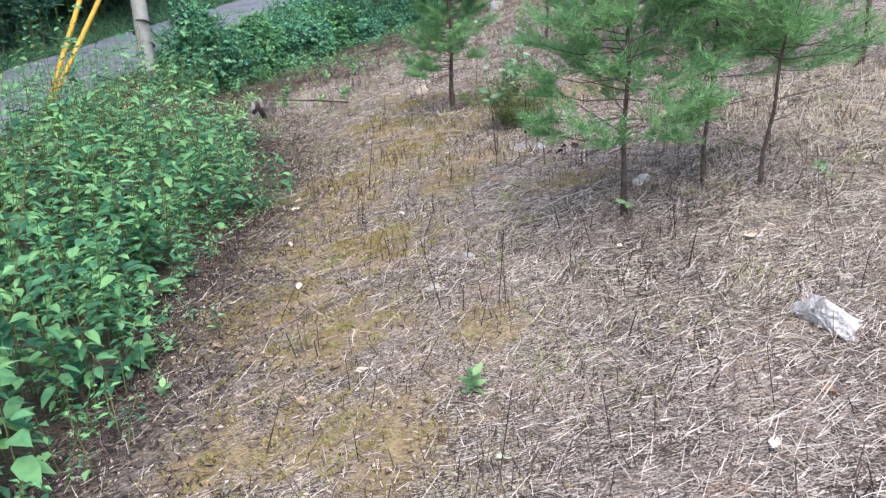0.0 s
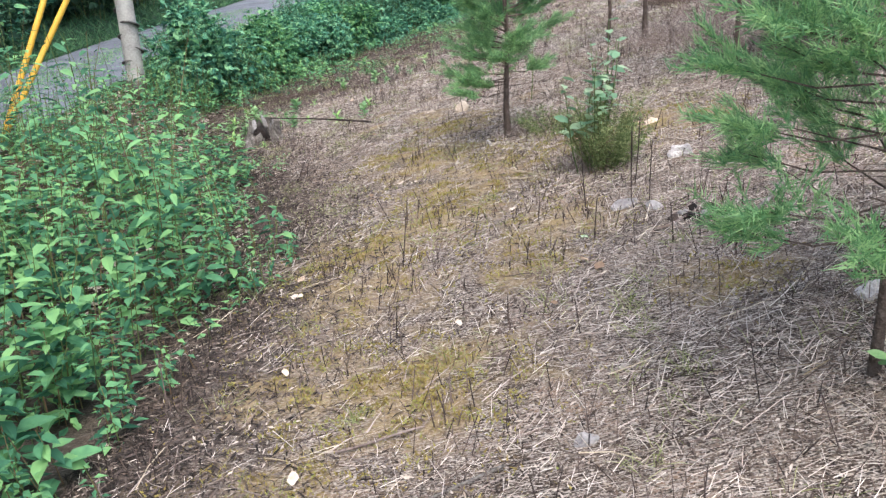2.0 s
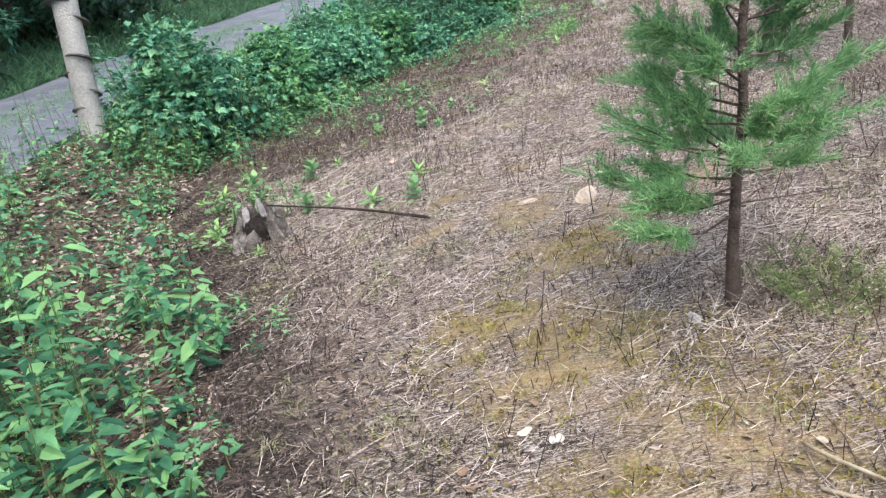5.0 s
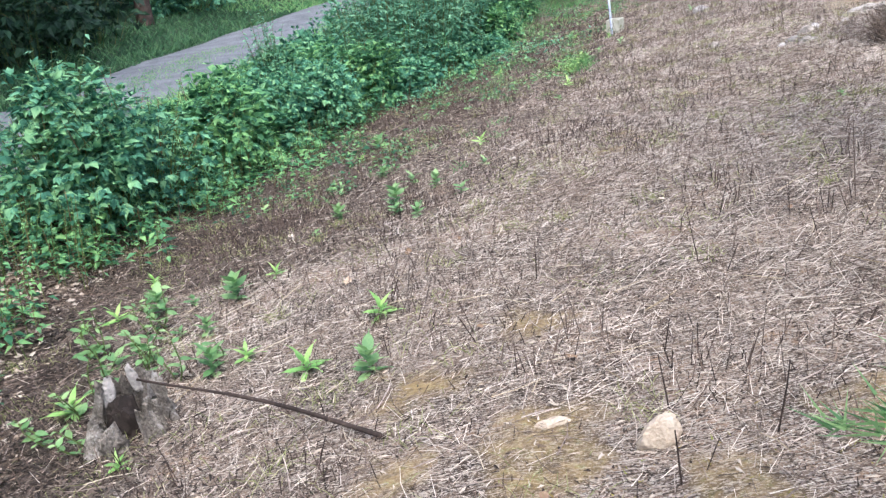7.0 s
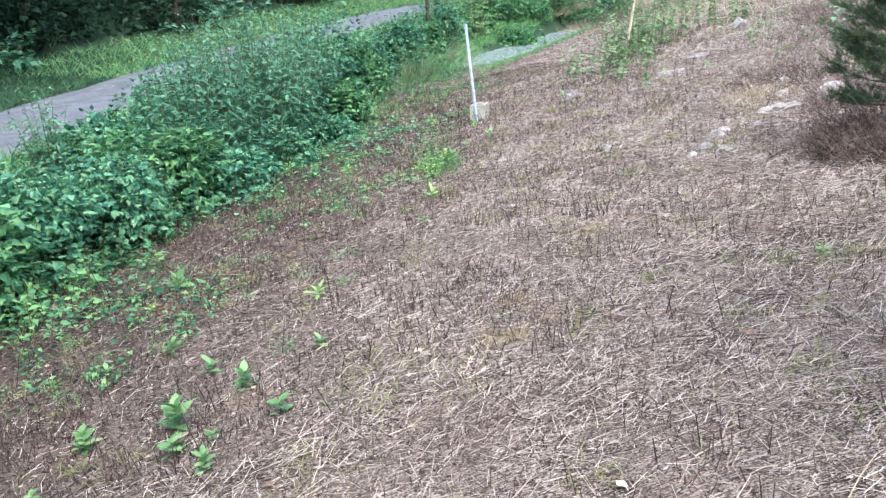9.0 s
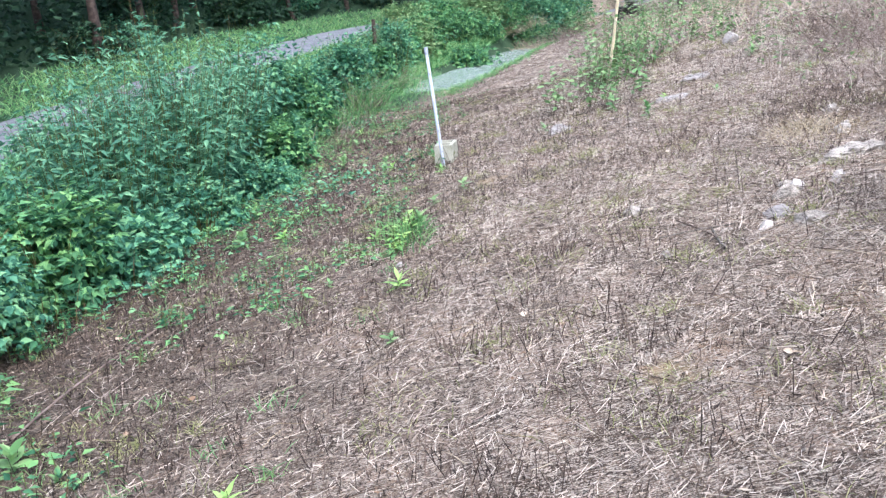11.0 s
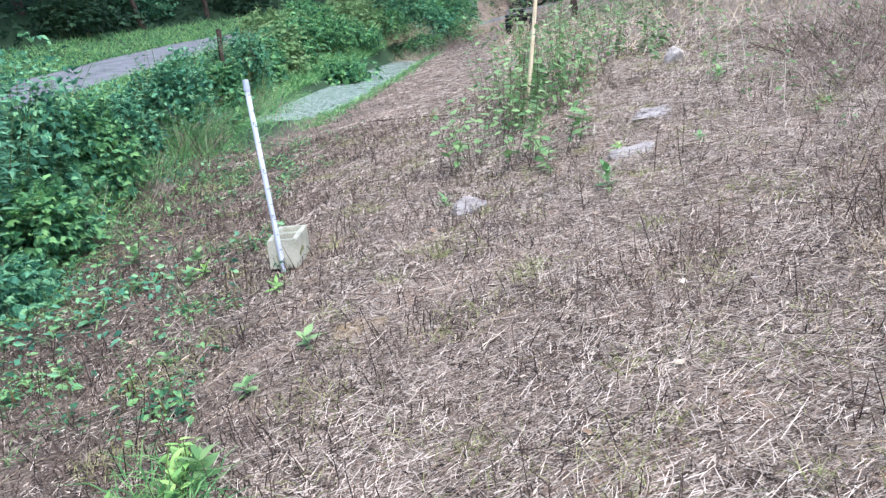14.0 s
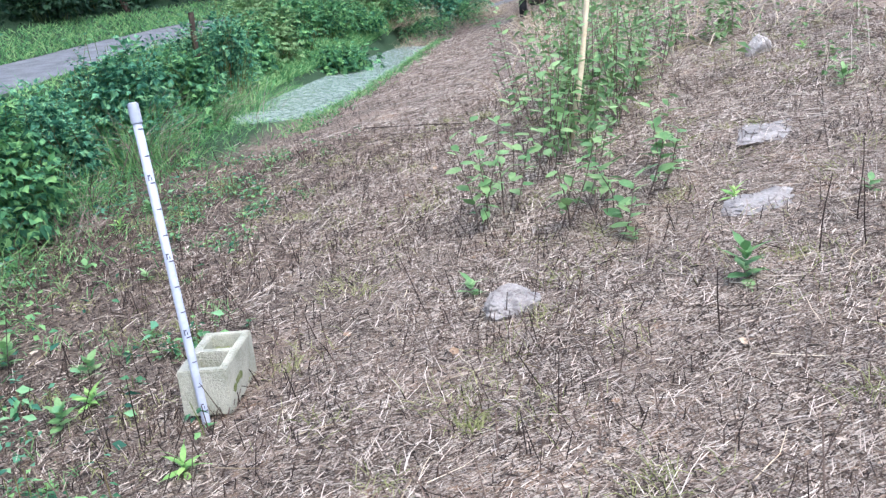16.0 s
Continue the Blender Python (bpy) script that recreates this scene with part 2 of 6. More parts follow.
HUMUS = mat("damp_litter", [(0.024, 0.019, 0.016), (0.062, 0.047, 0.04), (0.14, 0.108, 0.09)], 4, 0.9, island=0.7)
ROCK = mat("pale_stone", [(0.11, 0.095, 0.08), (0.34, 0.31, 0.28), (0.62, 0.57, 0.52)], 16, 0.9, 0.9, 60)
ROCK_CREAM = mat("cream_stone", [(0.30, 0.23, 0.17), (0.52, 0.43, 0.34), (0.66, 0.57, 0.47)], 14, 0.9, 0.6, 60)
ROCK_WHITE = mat("white_quartz", [(0.17, 0.15, 0.135), (0.50, 0.47, 0.45), (0.74, 0.71, 0.70)], 18, 0.75, 0.8, 60)
ROCK_GREY = mat("grey_slab", [(0.13, 0.12, 0.115), (0.30, 0.28, 0.27), (0.46, 0.435, 0.415)], 7, 0.9, 0.7, 60)
CONCRETE = mat("concrete", [(0.31, 0.32, 0.25), (0.47, 0.47, 0.39), (0.60, 0.59, 0.50)], 9, 0.95, 0.6, 160)
MOSS_STAIN = mat("mossy_mortar", [(0.08, 0.12, 0.03), (0.18, 0.21, 0.08), (0.35, 0.35, 0.24)], 22, 0.95, 0.8, 90)
PVC = mat("white_pvc", [(0.32, 0.36, 0.47), (0.43, 0.47, 0.59), (0.53, 0.57, 0.69)], 5, 0.35, spec=0.5)
INK = mat("black_marking", [(0.07, 0.07, 0.10), (0.15, 0.15, 0.2)], 30, 0.6)
POLE_WOOD = mat("weathered_pole", [(0.24, 0.235, 0.22), (0.40, 0.39, 0.36), (0.54, 0.53, 0.48)], 5, 0.95, 0.7, 60)
BAND = mat("dark_band", [(0.06, 0.055, 0.05), (0.14, 0.13, 0.12)], 20, 0.8)
YELLOW = mat("yellow_guard", [(0.52, 0.27, 0.03), (0.68, 0.40, 0.05), (0.76, 0.50, 0.09)], 6, 0.5, spec=0.4)
STEEL = mat("steel_cable", [(0.10, 0.10, 0.10), (0.2, 0.2, 0.2)], 20, 0.5, metal=0.8)
GRAVEL = mat("gravel_track", [(0.095, 0.105, 0.12), (0.165, 0.18, 0.205), (0.235, 0.25, 0.28)], 2.5, 0.95, 0.8, 50)
BAMBOO = mat("tan_cane", [(0.45, 0.36, 0.22), (0.64, 0.54, 0.38), (0.76, 0.68, 0.54)], 9, 0.6)
TYRE = mat("black_rubber", [(0.012, 0.012, 0.013), (0.03, 0.03, 0.032)], 20, 0.8, 0.4, 80)
PAINT_DARK = mat("dark_plastic", [(0.02, 0.02, 0.023), (0.04, 0.04, 0.045)], 10, 0.45, spec=0.5)
PAINT_GREY = mat("grey_rack", [(0.30, 0.30, 0.31), (0.45, 0.45, 0.46)], 10, 0.5, metal=0.3)
DEADWOOD = mat("rotten_wood", [(0.05, 0.042, 0.036), (0.17, 0.15, 0.132), (0.40, 0.375, 0.35)], 14, 0.95, 0.9, 70)
HOLLOW_BLACK = mat("dark_hollow", [(0.012, 0.01, 0.009), (0.04, 0.03, 0.026)], 20, 0.95)


def water_material():
    m = mat("duckweed_water", [(0.03, 0.05, 0.05), (0.30, 0.38, 0.35), (0.64, 0.74, 0.70)], 9, 0.2, 0.25, 30, spec=0.6, warp=1.2)
    return m


WATER = water_material()


# ---- mesh makers ----
def mesh_object(name, verts, faces, material, parent=None, label="", smooth=False):
    me = bpy.data.meshes.new(name)
    me.from_pydata(np.asarray(verts).tolist(), [], [f for part_ in faces for f in np.asarray(part_).tolist()] if faces and isinstance(faces[0], np.ndarray) else faces)
    me.materials.append(material)
    if smooth:
        me.shade_smooth()
    ob = new(name, me)
    if parent is not None:
        ob.parent = parent
    if label:
        ob["label"] = label
    return ob


def part(name, bm, material, parent=None, label="", smooth=False):
    """Links a bmesh as one mesh object under a thing or a part."""
    me = bpy.data.meshes.new(name)
    bm.to_mesh(me)
    bm.free()
    me.materials.append(material)
    if smooth:
        me.shade_smooth()
    ob = new(name, me)
    if parent is not None:
        ob.parent = parent
    if label:
        ob["label"] = label
    return ob


def thing(name, label, category, at, group="", rz=0.0, scale=1.0):
    ob = new(name)
    ob.matrix_world = pose(*at, 0, 0, rz) @ Matrix.Scale(scale, 4)
    return tagged(ob, label, category, group)


class Batch:
    """Gathers many small pieces into one mesh."""

    def __init__(self):
        self.v, self.f, self.n = [], [], 0

    def add(self, verts, faces):
        """verts: (pieces, k, 3); faces: tuples of indices in a piece."""
        p, k, _ = verts.shape
        base = self.n + np.arange(p)[:, None] * k
        for size in (3, 4):
            some = np.array([f for f in faces if len(f) == size])
            if len(some):
                self.f.append((base[:, :, None] + some[None]).reshape(-1, size))
        self.v.append(verts.reshape(-1, 3))
        self.n += p * k

    def stalks(self, a, b, r0, r1=None, bend=None, sides=3):
        """Three-sided rods from a to b, with one middle ring pushed by bend."""
        a, b = np.atleast_2d(a), np.atleast_2d(b)
        r0 = np.broadcast_to(np.asarray(r0, float), (len(a),))
        r1 = r0 * 0.6 if r1 is None else np.broadcast_to(np.asarray(r1, float), (len(a),))
        d = b - a
        d = d / np.maximum(np.linalg.norm(d, axis=1, keepdims=True), 1e-6)
        ref = np.where(np.abs(d[:, 2:3]) > 0.8, np.array([[1.0, 0, 0]]), np.array([[0, 0, 1.0]]))
        u = np.cross(d, ref)
        u /= np.maximum(np.linalg.norm(u, axis=1, keepdims=True), 1e-6)
        w = np.cross(u, d)
        rings = [(a, r0), (b, r1)] if bend is None else [(a, r0), ((a + b) / 2 + bend, (r0 + r1) / 2), (b, r1)]
        verts = []
        for c, r in rings:
            for k in range(3):
                t = 2 * math.pi * k / 3
                verts.append(c + r[:, None] * (math.cos(t) * u + math.sin(t) * w))
        faces = []
        for s in range(len(rings) - 1):
            for k in range(sides):
                faces.append((3 * s + k, 3 * s + (k + 1) % 3, 3 * s + 3 + (k + 1) % 3, 3 * s + 3 + k))
        self.add(np.stack(verts, 1), faces)

    def leaves(self, base, way, up, length, width, fine=False, droop=0.15):
        """Folded, drooping leaves that start at base and point along way."""
        way = way / np.maximum(np.linalg.norm(way, axis=1, keepdims=True), 1e-6)
        side = np.cross(way, up)
        side /= np.maximum(np.linalg.norm(side, axis=1, keepdims=True), 1e-6)
        nrm = np.cross(side, way)
        L, W = np.asarray(length)[:, None], np.asarray(width)[:, None]
        at = lambda f, s, h: base + way * L * f + side * W * s + nrm * (h * W - droop * L * f * f)
        if fine:
            vs = [at(0, 0, 0), at(0.22, 0.42, 0.1), at(0.22, 0, -0.03), at(0.22, -0.42, 0.1), at(0.58, 0.4, 0.1), at(0.58, 0, -0.03), at(0.58, -0.4, 0.1), at(1, 0, 0)]
            fs = [(0, 2, 1), (0, 3, 2), (1, 2, 5, 4), (2, 3, 6, 5), (4, 5, 7), (5, 6, 7)]
        else:
            vs = [at(0, 0, 0), at(0.38, 0.5, 0.12), at(0.4, 0, -0.04), at(0.38, -0.5, 0.12), at(1, 0, 0)]
            fs = [(0, 2, 1), (0, 3, 2), (1, 2, 4), (2, 3, 4)]
        self.add(np.stack(vs, 1), fs)

    def spikes(self, base, tip, r):
        """Needles: three-sided, to a point."""
        d = tip - base
        d = d / np.maximum(np.linalg.norm(d, axis=1, keepdims=True), 1e-6)
        u = np.cross(d, np.array([[0.3, 0.5, 0.8]]))
        u /= np.maximum(np.linalg.norm(u, axis=1, keepdims=True), 1e-6)
        w = np.cross(u, d)
        r = np.broadcast_to(np.asarray(r, float), (len(base),))[:, None]
        vs = [base + r * u, base + r * (-0.5 * u + 0.87 * w), base + r * (-0.5 * u - 0.87 * w), tip]
        self.add(np.stack(vs, 1), [(0, 1, 3), (1, 2, 3), (2, 0, 3)])

    def blades(self, base, tip, w, r=None):
        """Flat needles and moss tips: one narrow triangle each, turned every way."""
        d = tip - base
        u = np.cross(d, (r or rng).normal(0, 1, d.shape))
        u *= np.broadcast_to(np.asarray(w, float), (len(base),))[:, None] / np.maximum(np.linalg.norm(u, axis=1, keepdims=True), 1e-6)
        self.add(np.stack([base - u, base + u, tip], 1), [(0, 1, 2)])

    def done(self, name, material, parent=None, label="", smooth=False, kind=""):
        return tagged(mesh_object(name, np.concatenate(self.v), self.f, material, parent, label, smooth), kind=kind)


def dirs(n, up_lo, up_hi, r=None):
    """n random directions with a climb between two values."""
    r = r or rng
    a, z = r.uniform(0, 2 * math.pi, n), r.uniform(up_lo, up_hi, n)
    h = np.sqrt(np.maximum(1 - np.clip(z, -0.99, 0.99) ** 2, 0.02))
    return np.stack([np.cos(a) * h, np.sin(a) * h, z], 1)


def on_ground(x, y, lift=0.0):
    return np.stack([x, y, ground_z(x, y) + lift], 1)


def spot(x, y, lift=0.0):
    return (x, y, float(ground_z(x, y)) + lift)


# ---- ground, track, water ----
def spaced(spans):
    return np.unique(np.concatenate([np.arange(a, b, s) for a, b, s in spans]).round(4))


def bump_at(x, y, cx, cy, r):
    return np.exp(-((x - cx) ** 2 + (y - cy) ** 2) / (r * r))


# where moss shows: the worn middle of the strip, then separate cushions
MOSS = [(-0.27, 7.15, 0.22), (0.5, 7.3, 0.3), (-0.18, 6.84, 0.2), (-0.66, 9.36, 0.22), (-0.84, 8.2, 0.35), (-0.97, 4.77, 0.4), (-0.46, 4.5, 0.4), (-0.64, 3.46, 0.4), (0.13, 3.15, 0.22), (0.74, 4.9, 0.22), (-0.05, 5.44, 0.25), (-0.64, 10.46, 0.18), (-1.17, 9.5, 0.18), (-0.17, 9.17, 0.18), (1.3, 18.7, 0.15), (0.95, 14.3, 0.16), (-1.9, 14.9, 0.15), (-1.11, 10.07, 0.2), (-0.3, 7.0, 0.5), (-0.6, 7.8, 0.5), (-0.9, 6.1, 0.5), (-0.4, 6.4, 0.4), (-0.15, 7.1, 0.45), (-0.85, 5.6, 0.5), (-0.5, 4.6, 0.5), (-1.0, 3.9, 0.45), (-0.35, 2.5, 0.4), (-0.85, 2.6, 0.4), (-0.6, 3.4, 0.4), (1.1, 7.4, 0.45), (0.2, 5.9, 0.35), (-0.35, 8.8, 0.4), (-0.65, 9.55, 0.2), (0.3, 9.4, 0.2), (0.05, 13.0, 0.16), (0.2, 13.4, 0.14), (-0.35, 1.6, 0.5)]


def make_ground():
    xs = spaced([(-400, -60, 20), (-60, -14, 2), (-14, -5, 0.5), (-5, 5, 0.08), (5, 9, 0.2), (9, 24, 0.6), (24, 60, 4), (60, 420, 20)])
    ys = spaced([(-200, -10, 10), (-10, 0, 0.5), (0, 25, 0.08), (25, 50, 0.3), (50, 80, 2), (80, 420, 20)])
    gx, gy = np.meshgrid(xs, ys)
    gz = ground_z(gx, gy)
    cl = (gx > edge_x(gy)) * 1.0
    moss = np.zeros_like(gx)
    for cx, cy, r in MOSS:
        moss = np.maximum(moss, bump_at(gx, gy, cx, cy, r * 1.25))
    gz += 0.02 * moss * (0.5 + 0.5 * np.sin(17 * gx + 3 * np.sin(9 * gy)) * np.sin(15 * gy + 2 * np.sin(8 * gx)))
    n, m = gx.shape
    idx = np.arange(n * m).reshape(n, m)
    quads = np.stack([idx[:-1, :-1], idx[:-1, 1:], idx[1:, 1:], idx[1:, :-1]], -1).reshape(-1, 4)
    ob = mesh_object("ground", np.stack([gx, gy, gz], -1).reshape(-1, 3), [quads], SOIL, smooth=True)
    a = ob.data.attributes.new("moss", "FLOAT", "POINT")
    a.data.foreach_set("value", (moss * 0.5).ravel().astype(np.float32))
    mat_cover = ob.data.attributes.new("bare", "FLOAT", "POINT")
    mat_cover.data.foreach_set("value", np.clip(0.2 + (gx - veg_x(gy)) / np.where(gy > 12, 4.2, 0.9), 0.15, 1).ravel().astype(np.float32))
    green = np.clip((np.where(gy > 26, edge_x(gy) - 0.1, veg_x(gy) - 0.1) - gx) / 0.5, 0, 1) * 0.9
    green *= 1 - 0.85 * np.clip((13.6 - gy) / 1.0, 0, 1) * np.clip((gx - road_x(gy) - ROAD_HALF - 0.1) / 0.4, 0, 1)
    green = np.maximum(green, np.clip((gx - edge_x(gy) - 14) / 6, 0, 1) * 0.4)
    g = ob.data.attributes.new("green", "FLOAT", "POINT")
    g.data.foreach_set("value", green.ravel().astype(np.float32))
    tagged(ob, "sloping ground of brown soil, straw dust and ochre moss", "ground", kind="structure")


# where the standing green growth begins beside the strip
veg_x = curve([(-40, -1.5), (0, -1.55), (5, -1.55), (8.3, -1.8), (9.3, -2.15), (9.9, -2.9), (10.5, -3.3), (11.5, -3.6), (12.6, -4.1), (13.5, -3.6), (15.2, -2.9), (18.4, -2.3), (21.3, -1.2), (25, 0.1), (27, 0.8), (30, 1.7), (33, 2.8), (45, 7.5), (60, 14), (120, 50)])
make_ground()


def make_road():
    ys = np.arange(-40, 62, 0.5)
    t = np.linspace(-1, 1, 13)
    gx = road_x(ys)[:, None] + ROAD_HALF * t[None] * np.sqrt(1 + np.gradient(road_x(ys), ys)[:, None] ** 2)
    gx += 0.08 * np.sin(ys * 1.7)[:, None] * t[None]
    gy = np.repeat(ys[:, None], 13, 1)
    gz = ground_z(gx, gy, False) + 0.035 - 0.03 * np.abs(t[None]) ** 4 + 0.02 * (1 - np.abs(t[None])) + 0.006 * np.sin(5 * gx + 3 * gy)
    n, m = gx.shape
    idx = np.arange(n * m).reshape(n, m)
    quads = np.stack([idx[:-1, :-1], idx[:-1, 1:], idx[1:, 1:], idx[1:, :-1]], -1).reshape(-1, 4)
    tagged(mesh_object("road", np.stack([gx, gy, gz], -1).reshape(-1, 3), [quads], GRAVEL, smooth=True), "narrow pale grey gravel track with a grassy middle", "road", kind="structure")
    b = Batch()
    n = 16000
    y = rng.uniform(-5, 24, n)
    x = road_x(y) + rng.normal(0, 0.24, n)
    p = on_ground(x, y, 0.03)
    b.spikes(p, p + dirs(n, 0.5, 0.95) * rng.uniform(0.03, 0.09, n)[:, None], 0.006)
    tagged(b.done("grass_strip", GRASS), "low grass strip along the middle of the gravel track", "grass", kind="stuff")


make_road()


def make_pond():
    ys = np.arange(28.4, 50, 0.4)
    t = np.linspace(0, 1, 9)
    gx = edge_x(ys)[:, None] + 0.35 - 2.6 * t[None]
    gz = np.full_like(gx, 0.045)
    gy = np.repeat(ys[:, None], 9, 1)
    n, m = gx.shape
    idx = np.arange(n * m).reshape(n, m)
    quads = np.stack([idx[:-1, 1:], idx[:-1, :-1], idx[1:, :-1], idx[1:, 1:]], -1).reshape(-1, 4)
    tagged(mesh_object("water", np.stack([gx, gy, gz], -1).reshape(-1, 3), [quads], WATER), "still ditch pond covered with pale duckweed", "pond", kind="structure")


make_pond()


# ---- matted straw and stubble on the strip ----
def strip_points(n, y0, y1, reach, r=rng, power=1.0):
    y = r.uniform(y0, y1, n)
    x = veg_x(y) - 0.15 + reach * r.uniform(0, 1, n) ** power
    return x, y


def moss_at(x, y):
    m = np.zeros_like(x)
    for cx, cy, rr in MOSS:
        m = np.maximum(m, bump_at(x, y, cx, cy, rr))
    return m


def make_straw(name, n, y0, y1, reach, long_lo, long_hi, wide, material, label, thin_moss=0.85, lift=0.012, bent=False, edge_thin=True):
    x, y = strip_points(n, y0, y1, reach)
    keep = rng.uniform(0, 1, n) > thin_moss * moss_at(x, y)
    # swept patches lie bare, others thick
    patchy = 0.5 + 0.5 * np.sin(1.9 * x + 2.3 * np.sin(0.8 * y)) * np.sin(1.4 * y + 1.1 * np.sin(1.3 * x))
    keep &= rng.uniform(0, 1, n) < 0.30 + 0.85 * patchy * (0.55 + 0.45 * np.sin(7.3 * x + 2 * np.sin(5.1 * y)) * np.sin(6.7 * y + 2 * np.sin(4.3 * x)))
    if edge_thin:
        keep &= rng.uniform(0, 1, n) < np.where(y > 12, np.clip(0.06 + ((x - veg_x(y)) / 3.6) ** 2 * np.sign(x - veg_x(y)), 0.06, 1), np.clip(0.3 + (x - veg_x(y)) / 2.2, 0.1, 1))
    keep &= ~((y > 27) & (x < edge_x(y) + 0.1))
    x, y = x[keep], y[keep]
    n = len(x)
    # some stalks lie across the slope, the rest every way
    a = np.where(rng.uniform(0, 1, n) < 0.85, rng.uniform(0, math.pi, n), rng.normal(0.0, 0.5, n))
    L = rng.uniform(long_lo, long_hi, n) * rng.uniform(0.6, 1.0, n)
    q0x, q0y = x - np.cos(a) * L / 2, y - np.sin(a) * L / 2
    q1x, q1y = x + np.cos(a) * L / 2, y + np.sin(a) * L / 2
    h = rng.uniform(0.0, lift, n)
    rise = np.where(rng.uniform(0, 1, n) < 0.3, rng.uniform(0.005, 0.05, n), 0)
    A = np.stack([q0x, q0y, ground_z(q0x, q0y) + h + 0.004], 1)
    B = np.stack([q1x, q1y, ground_z(q1x, q1y) + h + 0.004 + rise], 1)
    bend = np.stack([-np.sin(a), np.cos(a), 0.25 * np.ones(n)], 1) * (rng.normal(0, 0.06, n) * L)[:, None]
    bend[:, 2] = np.abs(bend[:, 2])
    b = Batch()
    b.stalks(A, B, rng.uniform(0.5, 1.0, n) * wide, None, bend if bent else None, 2)
    tagged(b.done(name, material), label, "straw", kind="stuff")


MATTED = "matted dry straw lying over the cut strip"
make_straw("straw_litter", 95000, 0.8, 12.5, 6.3, 0.03, 0.14, 0.0016, STRAW, MATTED)
make_straw("straw_litter", 72000, 12.0, 18.0, 8.0, 0.025, 0.13, 0.0018, STRAW, MATTED)
make_straw("straw_chips", 72000, 17.2, 24.0, 8.0, 0.02, 0.09, 0.0019, STRAW, "short chopped straw strewn between dark stubble")
make_straw("straw_litter", 24000, 21.0, 26.5, 9.0, 0.04, 0.16, 0.0030, STRAW, MATTED)
FLAT_STALKS = "flattened pale stalks lying across the strip"
make_straw("long_straw", 5000, 0.8, 12.5, 6.3, 0.06, 0.20, 0.0017, STRAW, FLAT_STALKS, 0.7, 0.022, True)
make_straw("long_straw", 6000, 12.0, 18.5, 8.0, 0.06, 0.20, 0.0019, STRAW, FLAT_STALKS, 0.5, 0.024, True)
make_straw("long_straw", 6000, 18.0, 26.0, 8.5, 0.06, 0.18, 0.0019, STRAW, FLAT_STALKS, 0.5, 0.026, True)
BROWN_LAID = "brown weathered stalks lying among the straw"
make_straw("fallen_stalks", 17000, 0.8, 12.5, 5.8, 0.04, 0.22, 0.0021, BROWN_STALK, BROWN_LAID, 0.5, 0.02, True, False)
make_straw("fallen_stalks", 19000, 12.0, 18.5, 8.0, 0.04, 0.22, 0.0023, BROWN_STALK, BROWN_LAID, 0.4, 0.022, True, False)
make_straw("fallen_stalks", 19000, 18.0, 26.0, 8.5, 0.04, 0.20, 0.0024, BROWN_STALK, BROWN_LAID, 0.4, 0.024, True, False)
make_straw("straw_chips", 30000, 0.8, 12.5, 6.3, 0.015, 0.06, 0.0018, STRAW, "short broken chips of straw and dead leaf")
make_straw("straw_chips", 34000, 12.0, 18.5, 8.0, 0.015, 0.06, 0.0020, STRAW, "short broken chips of straw and dead leaf")
make_straw("straw_chips", 30000, 18.0, 26.0, 8.5, 0.015, 0.055, 0.0021, STRAW, "short broken chips of straw and dead leaf")
make_straw("curved_straw", 6000, 0.8, 12.5, 6.3, 0.07, 0.22, 0.0016, STRAW, MATTED, bent=True)
make_straw("curved_straw", 5000, 12.0, 20.5, 8.0, 0.07, 0.22, 0.0017, STRAW, MATTED, bent=True)
make_straw("golden_straw", 3600, 0.8, 24.0, 8.0, 0.08, 0.30, 0.0026, STRAW_GOLD, "loose golden straw stalks on the ground", 0.3, 0.02, True)
make_straw("straw_litter", 34000, 25.5, 44.0, 9.0, 0.05, 0.16, 0.0030, STRAW, "matted dry straw lying farther along the strip")
make_straw("fallen_stalks", 12000, 25.5, 44.0, 9.0, 0.06, 0.22, 0.0032, BROWN_STALK, BROWN_LAID, 0.4, 0.024, False, False)


def make_moss():
    """Short moss tips in uneven cushions over the mossy patches."""
    cx, cy, cr = np.array([m for m in MOSS if m[1] < 8.9]).T
    n = 62000
    k = rng.choice(len(cx), n, p=cr ** 2 / (cr ** 2).sum())
    x, y = cx[k] + rng.normal(0, 0.62, n) * cr[k], cy[k] + rng.normal(0, 0.62, n) * cr[k]
    lump = np.sin(13 * x + 2.5 * np.sin(9 * y)) * np.sin(12 * y + 2.5 * np.sin(8 * x + 1)) + 0.6 * np.sin(31 * x + 2 * np.sin(23 * y)) * np.sin(29 * y)
    keep = lump > rng.uniform(-0.5, 0.7, n)
    x, y, lump = x[keep], y[keep], lump[keep]
    n = len(x)
    foot = on_ground(x, y, 0.004)
    foot[:, 2] += 0.018 * np.clip(lump, 0, 1)
    b = Batch()
    b.blades(foot, foot + dirs(n, 0.25, 0.98) * rng.uniform(0.010, 0.026, n)[:, None], rng.uniform(0.002, 0.0045, n))
    tagged(b.done("moss_cushions", MOSS_TIP), "uneven cushions of yellow-green moss on the bare soil", "moss", kind="stuff")


make_moss()


